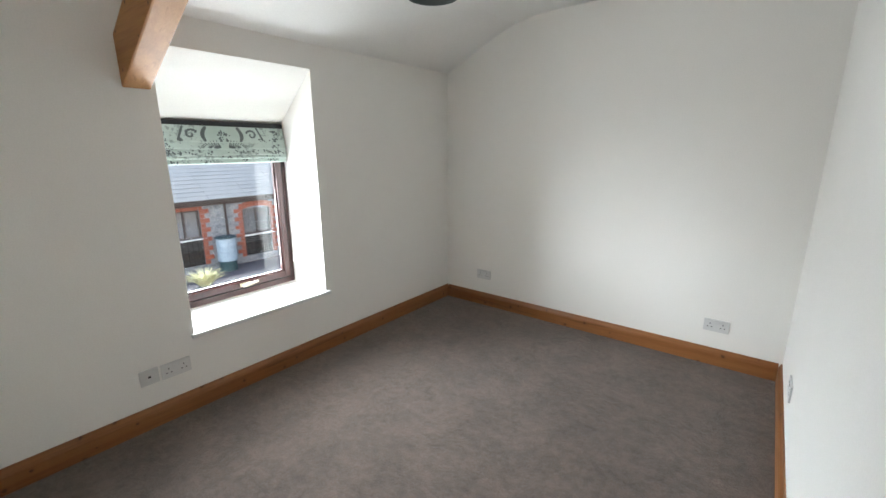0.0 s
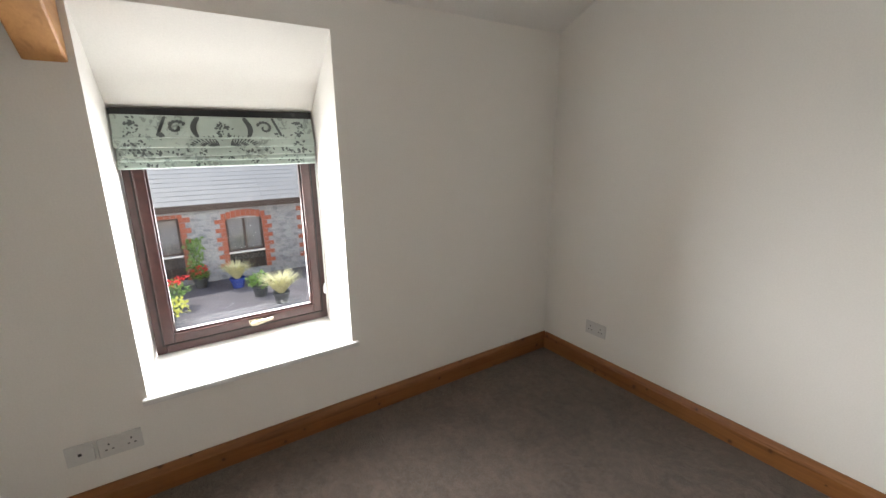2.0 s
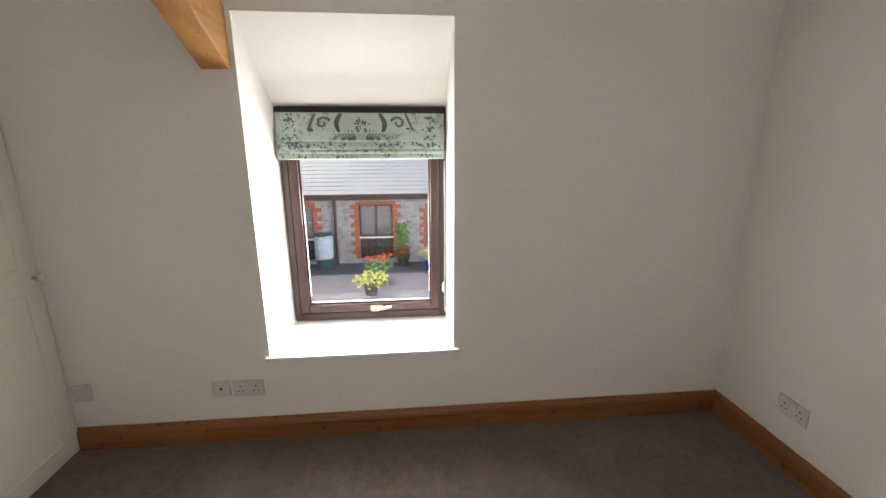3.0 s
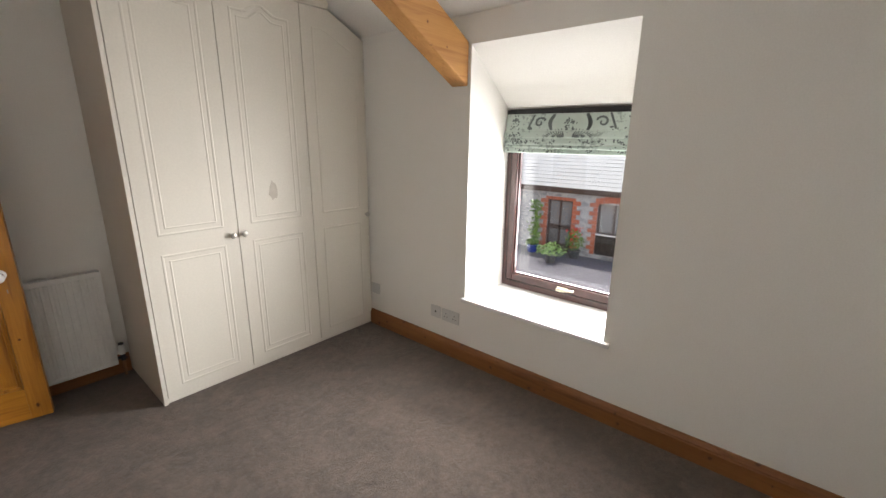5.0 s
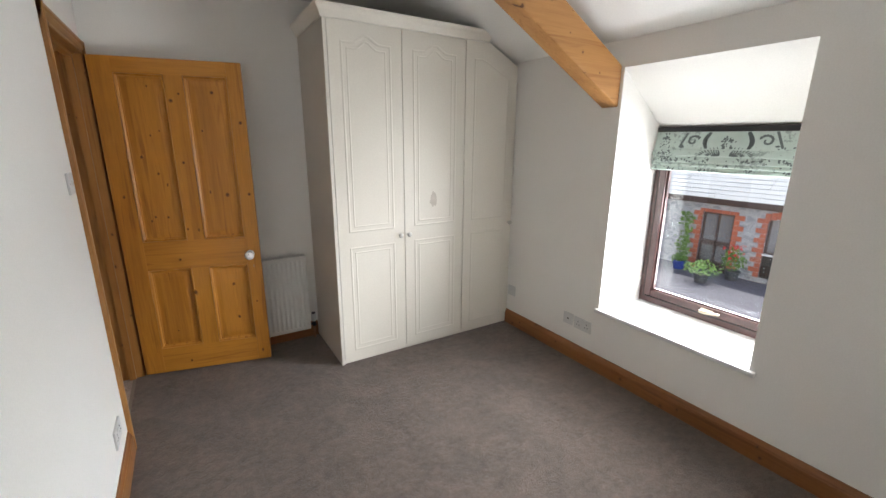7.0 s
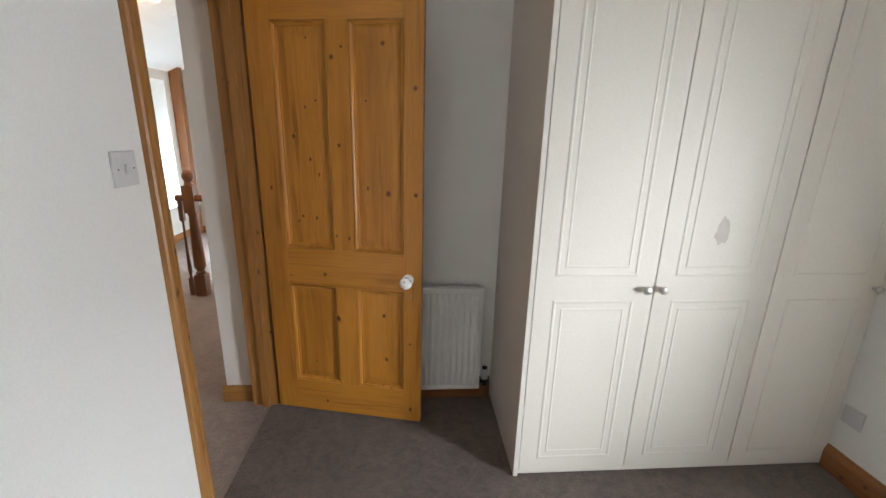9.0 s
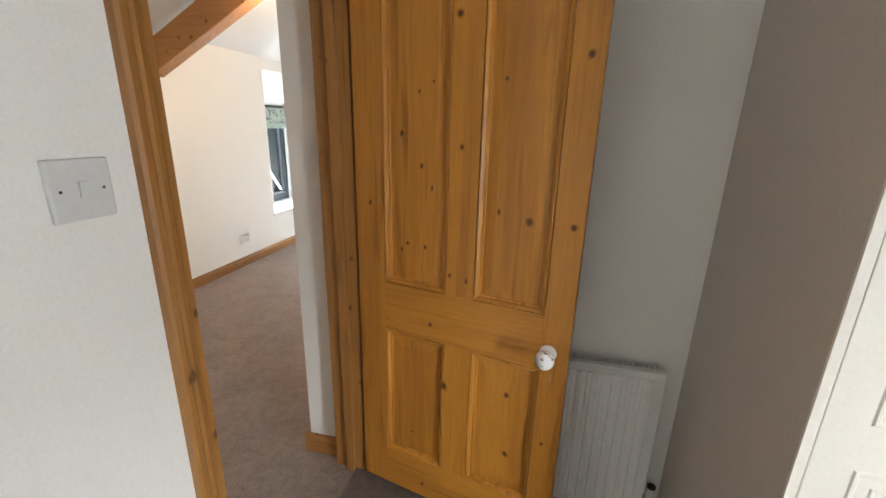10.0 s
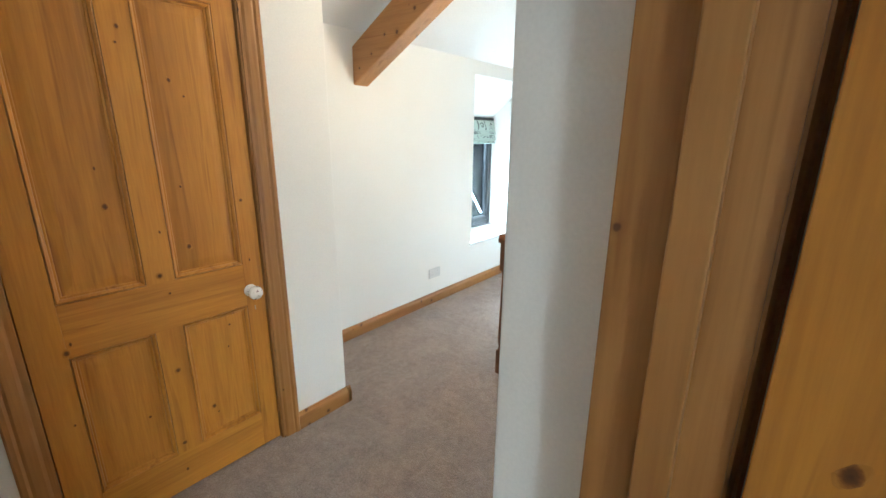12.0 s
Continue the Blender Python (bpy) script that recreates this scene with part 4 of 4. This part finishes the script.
def balustrade():
    e = base("balustrade", pose(1.205, -2.15, 0), "dark turned-wood balustrade with ball-topped newel post", "balustrade")
    bm = bmesh.new()
    box(bm, -0.045, -0.045, 0, 0.045, 0.045, 0.2)
    lathe(bm, [(0.04, 0.2), (0.044, 0.215), (0.030, 0.235), (0.050, 0.27), (0.045, 0.5), (0.034, 0.72), (0.04, 0.735), (0.04, 0.75)])
    box(bm, -0.045, -0.045, 0.75, 0.045, 0.045, 0.98)
    lathe(bm, [(0.045, 0.98), (0.03, 0.995), (0.022, 1.01), (0.04, 1.03), (0.047, 1.055), (0.04, 1.085), (0.02, 1.1), (0.004, 1.103)])
    part("newel_post", bm, DARKPINE, e, smooth=True)
    bm = bmesh.new()
    prism(bm, [(-0.03, 0.85), (0.03, 0.85), (0.034, 0.875), (0.02, 0.9), (-0.02, 0.9), (-0.034, 0.875)], lambda p, k: ((-0.865, -0.046)[k], p[0], p[1]))
    prism(bm, [(-0.03, 0.85), (0.03, 0.85), (0.034, 0.875), (0.02, 0.9), (-0.02, 0.9), (-0.034, 0.875)], lambda p, k: ((0.046, 0.115)[k], p[0], p[1]))
    part("handrail", bm, DARKPINE, e)
    for x in (0.09, -0.13, -0.25, -0.37, -0.49, -0.61, -0.73):
        bm = bmesh.new()
        box(bm, x - 0.018, -0.018, 0.0, x + 0.018, 0.018, 0.16)
        lathe(bm, [(0.016, 0.16), (0.009, 0.18), (0.017, 0.23), (0.011, 0.5), (0.009, 0.66), (0.016, 0.68)], pose(x, 0, 0), 12)
        box(bm, x - 0.018, -0.018, 0.68, x + 0.018, 0.018, 0.852)
        part("spindle", bm, DARKPINE, e, smooth=True)


balustrade()

# ---- courtyard ----
G = -2.35
bm = bmesh.new()
box(bm, -400, -400, G - 0.3, 400, 400, G)
structure(part("ground", bm, PAVING), "purplish-grey tarmac courtyard", "ground")
bm = bmesh.new()
box(bm, -3.16, -12, G, -3.075, 0.9, 2.7)
box(bm, -3.16, 1.88, G, -3.075, 14, 2.7)
box(bm, -3.16, 0.9, G, -3.075, 1.88, 0.42)
box(bm, -3.16, 0.9, 1.68, -3.075, 1.88, 2.7)
structure(part("facade", bm, TANSTONE), "sunlit tan stone face of the near house", "facade")

BX = -14.0
OPENINGS = [  # y0, y1, head, sill, foot, arched, kind
    (-7.4, -6.4, -0.5, -1.5, -2.15, False, "window"), (-4.1, -3.2, -0.53, G, G, False, "door"),
    (-2.35, -1.3, -0.52, -1.5, -2.2, True, "window"), (0.13, 1.2, -0.43, -1.47, -2.2, False, "window"),
    (2.33, 3.32, -0.58, -1.57, -2.13, True, "window"), (4.62, 5.52, -0.38, -1.27, -2.13, False, "window"),
    (6.85, 7.85, -0.5, -1.4, -2.13, True, "window"), (9.1, 10.1, -0.4, -1.4, -2.13, False, "window")]
house = base("courtyard_house", pose(0, 0, 0), "low grey stone barn house with red brick dressings and slate roof", "house")
bm = bmesh.new()
y = -13.0
for y0, y1, head, sill, foot, arched, kind in OPENINGS:
    box(bm, BX - 0.4, y, G, BX, y0, 0.1)
    box(bm, BX - 0.4, y0, head, BX, y1, 0.1)
    if foot > G + 0.01:
        box(bm, BX - 0.4, y0, G, BX, y1, foot)
    y = y1
box(bm, BX - 0.4, y, G, BX, 15, 0.1)
part("wall", bm, RUBBLE, house)
# brick dressings, toothed in pairs of courses
brick_meshes = {}


def brick(w, h, d, loc, parent):
    key = (round(w, 3), round(h, 3), d)
    if key not in brick_meshes:
        bm = bmesh.new()
        box(bm, -d, -w / 2, 0, 0.02, w / 2, h)
        finish(bm)
        me = bpy.data.meshes.new("brick")
        bm.to_mesh(me)
        bm.free()
        me.materials.append(BRICK)
        brick_meshes[key] = me
    o = new("brick", brick_meshes[key])
    o.location = loc
    o.parent = parent
    return o


for y0, y1, head, sill, foot, arched, kind in OPENINGS:
    n = 12
    step = (head + 0.02 - foot) / n
    for i in range(n):
        w = 0.27 if i % 2 else 0.14
        for yy, sg in ((y0, -1), (y1, 1)):
            brick(w, step - 0.012, 0.09, (BX, yy + sg * w / 2, foot + i * step), house)
    m = 9
    for i in range(m):
        u = (i + 0.5) / m
        yy = y0 - 0.1 + (y1 - y0 + 0.2) * u
        rise = 0.12 * (1 - (2 * u - 1) ** 2) if arched else 0.0
        brick((y1 - y0 + 0.2) / m - 0.012, 0.2 if arched else 0.1, 0.05, (BX, yy, head - (0.06 if arched else 0.0) + rise), house)
    win = base("window" if kind == "window" else "door", pose(BX, (y0 + y1) / 2, 0), "", "")
    win.parent = house
    w = (y1 - y0) / 2
    bm = bmesh.new()
    ring_frame(bm, -0.12, -0.06, -w, w, sill if kind == "window" else G, head + (0.05 if arched else 0), 0.06)
    box(bm, -0.12, -0.03, sill if kind == "window" else G, -0.055, 0.03, head)
    if kind == "door":
        box(bm, -0.12, -w, -1.55, -0.055, w, -1.4)
        box(bm, -0.12, -w, G, -0.055, w, G + 0.3)
    part("frame", bm, FASCIA, win)
    slab("pane", (-0.1, -w + 0.03, (sill if kind == "window" else G) + 0.02, -0.09, -0.02, head), SHADEDPANE, win)
    slab("pane", (-0.1, 0.02, (sill if kind == "window" else G) + 0.02, -0.09, w - 0.03, head), SHADEDPANE, win)
    if kind == "window":
        for i in range(6):
            slab("board", (-0.1, -w + i * w / 3 + 0.004, foot, -0.04, -w + (i + 1) * w / 3 - 0.004, sill - 0.045), BLACKPANEL, win)
        slab("sill", (-0.14, -w, sill - 0.04, 0.05, w, sill), SILL, win)
slab("fascia", (BX, -13.2, -0.25, BX + 0.22, 15.2, -0.09), FASCIA, house)
bm = bmesh.new()
prism(bm, [(0.22, -0.16), (0.34, -0.16), (0.35, -0.06), (0.22, -0.06)], lambda p, k: (BX + p[0], (-13.2, 15.2)[k], p[1]))
part("gutter", bm, FASCIA, house, "dark brown gutter", 0.01)
# slate courses, each lapped over the one below
rs = math.radians(34)
for i in range(22):
    bm = bmesh.new()
    a = i * 0.2
    for j in range(24):
        ya = -13.2 + 28.4 * j / 24
        lift = 0.008 * math.sin(i * 7.1 + j * 3.7)
        prism(bm, [(a, 0.022 + lift * 0.5), (a + 0.23, 0.012), (a + 0.23, 0.0), (a, 0.010)], lambda p, k: (BX + 0.33 - p[0] * math.cos(rs) + p[1] * math.sin(rs), ya + (28.4 / 24 - 0.006) * k, -0.07 + p[0] * math.sin(rs) + p[1] * math.cos(rs)))
    part("slate_course", bm, SLATE, house)
bm = bmesh.new()
prism(bm, [(0.3, -0.12), (-3.7, 2.55), (-7.7, -0.12)], lambda p, k: (BX + p[0], (-13.1, 15.1)[k], p[1]))
part("roof", bm, SLATE, house)
for py in (6.28, -0.61):
    bm = bmesh.new()
    lathe(bm, [(0.04, G), (0.04, -0.1)], pose(BX + 0.07, py, 0), 10)
    part("downpipe", bm, FASCIA, house, "dark brown downpipe", smooth=True)


# ---- plants and courtyard things ----
def leaves(bm, rnd, n, r, h, size, up=0.3, blade=False):
    for _ in range(n):
        a, q = rnd.uniform(0, 6.283), rnd.random() ** 0.5
        p = Vector((q * r * math.cos(a), q * r * math.sin(a), h * (0.15 + 0.85 * rnd.random() * (1 - 0.5 * q * q))))
        if blade:
            tip = Vector((math.cos(a) * r * (0.5 + q), math.sin(a) * r * (0.5 + q), h * rnd.uniform(0.55, 1.0)))
            rt = Vector((0.15 * p.x, 0.15 * p.y, 0))
            sd = Vector((-math.sin(a), math.cos(a), 0)) * size
            midp = (rt + tip) / 2 + Vector((0, 0, 0.18 * h))
            v = [bm.verts.new(x) for x in (rt - sd, rt + sd, midp + sd, midp - sd, tip)]
            bm.faces.new((v[0], v[1], v[2], v[3]))
            bm.faces.new((v[3], v[2], v[4]))
        else:
            d = Vector((rnd.gauss(0, 1), rnd.gauss(0, 1), rnd.gauss(up, 0.6))).normalized()
            s = d.cross(Vector((0.3, 0.5, 0.8))).normalized()
            k = size * rnd.uniform(0.6, 1.3)
            v = [bm.verts.new(x) for x in (p, p + d * k * 0.5 + s * k * 0.35, p + d * k, p + d * k * 0.5 - s * k * 0.35)]
            bm.faces.new(v)


def pot_plant(x, y, r, h, kind, pot, label, seed, pot_h=0.28, pot_r=0.19):
    e = base("potted_plant", pose(x, y, G), label, "potted plant", "courtyard pots")
    rnd = random.Random(seed)
    bm = bmesh.new()
    lathe(bm, [(pot_r * 0.75, 0), (pot_r, pot_h * 0.85), (pot_r * 1.08, pot_h * 0.87), (pot_r * 1.08, pot_h), (pot_r * 0.9, pot_h), (pot_r * 0.88, pot_h * 0.9)], None, 18)
    part("pot", bm, pot, e, smooth=True)
    bm = bmesh.new()
    leaves(bm, rnd, 260 if kind == "grass" else 240, r, h, 0.012 if kind == "grass" else 0.09, blade=kind == "grass")
    bmesh.ops.translate(bm, verts=bm.verts, vec=(0, 0, pot_h * 0.85))
    part("foliage", bm, {"grass": PALEGRASS, "leaf": LEAF, "red": LEAF, "lime": LIME}[kind], e)
    if kind == "red":
        bm = bmesh.new()
        for _ in range(16):
            a, q = rnd.uniform(0, 6.28), rnd.random() ** 0.5
            c = Vector((q * r * math.cos(a), q * r * math.sin(a), pot_h + h * rnd.uniform(0.5, 1.0)))
            for _ in range(9):
                o = Vector((rnd.gauss(0, 0.03), rnd.gauss(0, 0.03), rnd.gauss(0, 0.02)))
                d = Vector((rnd.gauss(0, 1), rnd.gauss(0, 1), rnd.gauss(0, 1))).normalized() * 0.03
                s = d.cross(Vector((0.2, 0.4, 0.9)))
                bm.faces.new([bm.verts.new(c + o + k) for k in (d, s, -d, -s)])
        part("flowers", bm, REDFLOWER, e, "red flower heads")
    return e


pot_plant(-13.6, 1.5, 0.22, 0.3, "red", DARKPOT, "red geranium in a dark pot by the barn wall", 1)
pot_plant(-13.0, 2.35, 0.34, 0.5, "grass", BLUEPOT, "feathery cream grass in a blue-grey pot", 2)
pot_plant(-11.9, 2.75, 0.3, 0.42, "leaf", DARKPOT, "bright green leafy plant in a dark pot", 3)
pot_plant(-11.0, 0.68, 0.42, 0.4, "lime", DARKPOT, "lime-yellow leafy plant in a low pot", 4)
pot_plant(-12.1, 0.8, 0.4, 0.5, "red", TEAL, "red flowers above teal leaves in a pot", 5)
pot_plant(-11.1, 3.1, 0.4, 0.55, "grass", DARKPOT, "feathery cream grass in a dark pot", 6)
pot_plant(-11.5, 4.45, 0.36, 0.5, "grass", DARKPOT, "feathery cream grass in a dark pot", 7)
pot_plant(-12.6, -3.2, 0.45, 0.4, "leaf", DARKPOT, "bushy pale green plant by the barn door", 8)
pot_plant(-13.6, -2.85, 0.3, 0.75, "red", DARKPOT, "tall red-flowered plant by the barn door", 9)
pot_plant(-13.4, -4.3, 0.2, 0.2, "leaf", BLUEPOT, "small plant in a cobalt blue pot", 10)


def climber(y, z0, z1, seed):
    bm = bmesh.new()
    rnd = random.Random(seed)
    for _ in range(150):
        z = rnd.uniform(0, 1)
        c = Vector((BX + 0.1 + rnd.random() * 0.15, y + rnd.gauss(0, 0.11), z0 + (z1 - z0) * z))
        d = Vector((rnd.gauss(0, 1), rnd.gauss(0, 1), rnd.gauss(0.2, 0.7))).normalized() * 0.07
        s = d.cross(Vector((1, 0.2, 0.3))) * 0.6
        bm.faces.new([bm.verts.new(c + k) for k in (d, s, -d, -s)])
    for k in range(3):
        lathe(bm, [(0.015, 0), (0.008, z1 - G)], pose(BX + 0.1, y + 0.06 * (k - 1), G, 2 * (k - 1)), 6)
    tagged(part("climbing_plant", bm, LEAF), "green climbing plant on the stone barn wall", "climbing plant")


climber(1.45, -1.9, -1.0, 21)
climber(-4.45, G, -0.6, 22)

butt = e = base("water_butt", pose(-13.6, 6.03, G), "pale blue ribbed water butt on a dark teal stand", "water butt", "water butts")
bm = bmesh.new()
lathe(bm, [(0.27, 0), (0.25, 0.3), (0.22, 0.32)], None, 22)
part("stand", bm, TEAL, e, smooth=True)
bm = bmesh.new()
rings = []
for i in range(5):
    z = 0.32 + i * 0.15
    rings += [(0.27, z), (0.29, z + 0.02), (0.28, z + 0.04), (0.285, z + 0.13)]
lathe(bm, rings, None, 24)
part("barrel", bm, BUTT, e, smooth=True)
bm = bmesh.new()
lathe(bm, [(0.3, 1.06), (0.3, 1.09), (0.05, 1.12)], None, 24)
part("lid", bm, TEAL, e, smooth=True)
copy_thing(butt, pose(-13.6, -0.95, G))


def tree(x, y, h, r, seed):
    e = base("tree", pose(x, y, G), "leafy green tree outside the landing window", "tree", "garden trees")
    rnd = random.Random(seed)
    bm = bmesh.new()
    lathe(bm, [(0.16, 0), (0.11, h * 0.35), (0.05, h * 0.75), (0.02, h * 0.9)], None, 10)
    for i in range(7):
        lathe(bm, [(0.05, 0), (0.012, r * 1.1)], pose(0, 0, h * (0.3 + 0.07 * i), 50, 0, i * 137), 7)
    part("trunk", bm, BARK, e)
    bm = bmesh.new()
    clumps = [Vector((rnd.gauss(0, r * 0.45), rnd.gauss(0, r * 0.45), h * rnd.uniform(0.35, 1.0))) for _ in range(34)]
    for c in clumps:
        for _ in range(55):
            p = c + Vector((rnd.gauss(0, 0.26), rnd.gauss(0, 0.26), rnd.gauss(0, 0.2)))
            d = Vector((rnd.gauss(0, 1), rnd.gauss(0, 1), rnd.gauss(0, 1))).normalized() * 0.1
            s = d.cross(Vector((0.3, 0.6, 0.7))) * 0.7
            bm.faces.new([bm.verts.new(p + k) for k in (d, s, -d, -s)])
    part("crown", bm, LEAF, e)


tree(8.5, -10.5, 4.6, 1.6, 31)
tree(10.5, -14.0, 5.4, 1.9, 32)
tree(7.0, -13.5, 4.2, 1.5, 33)
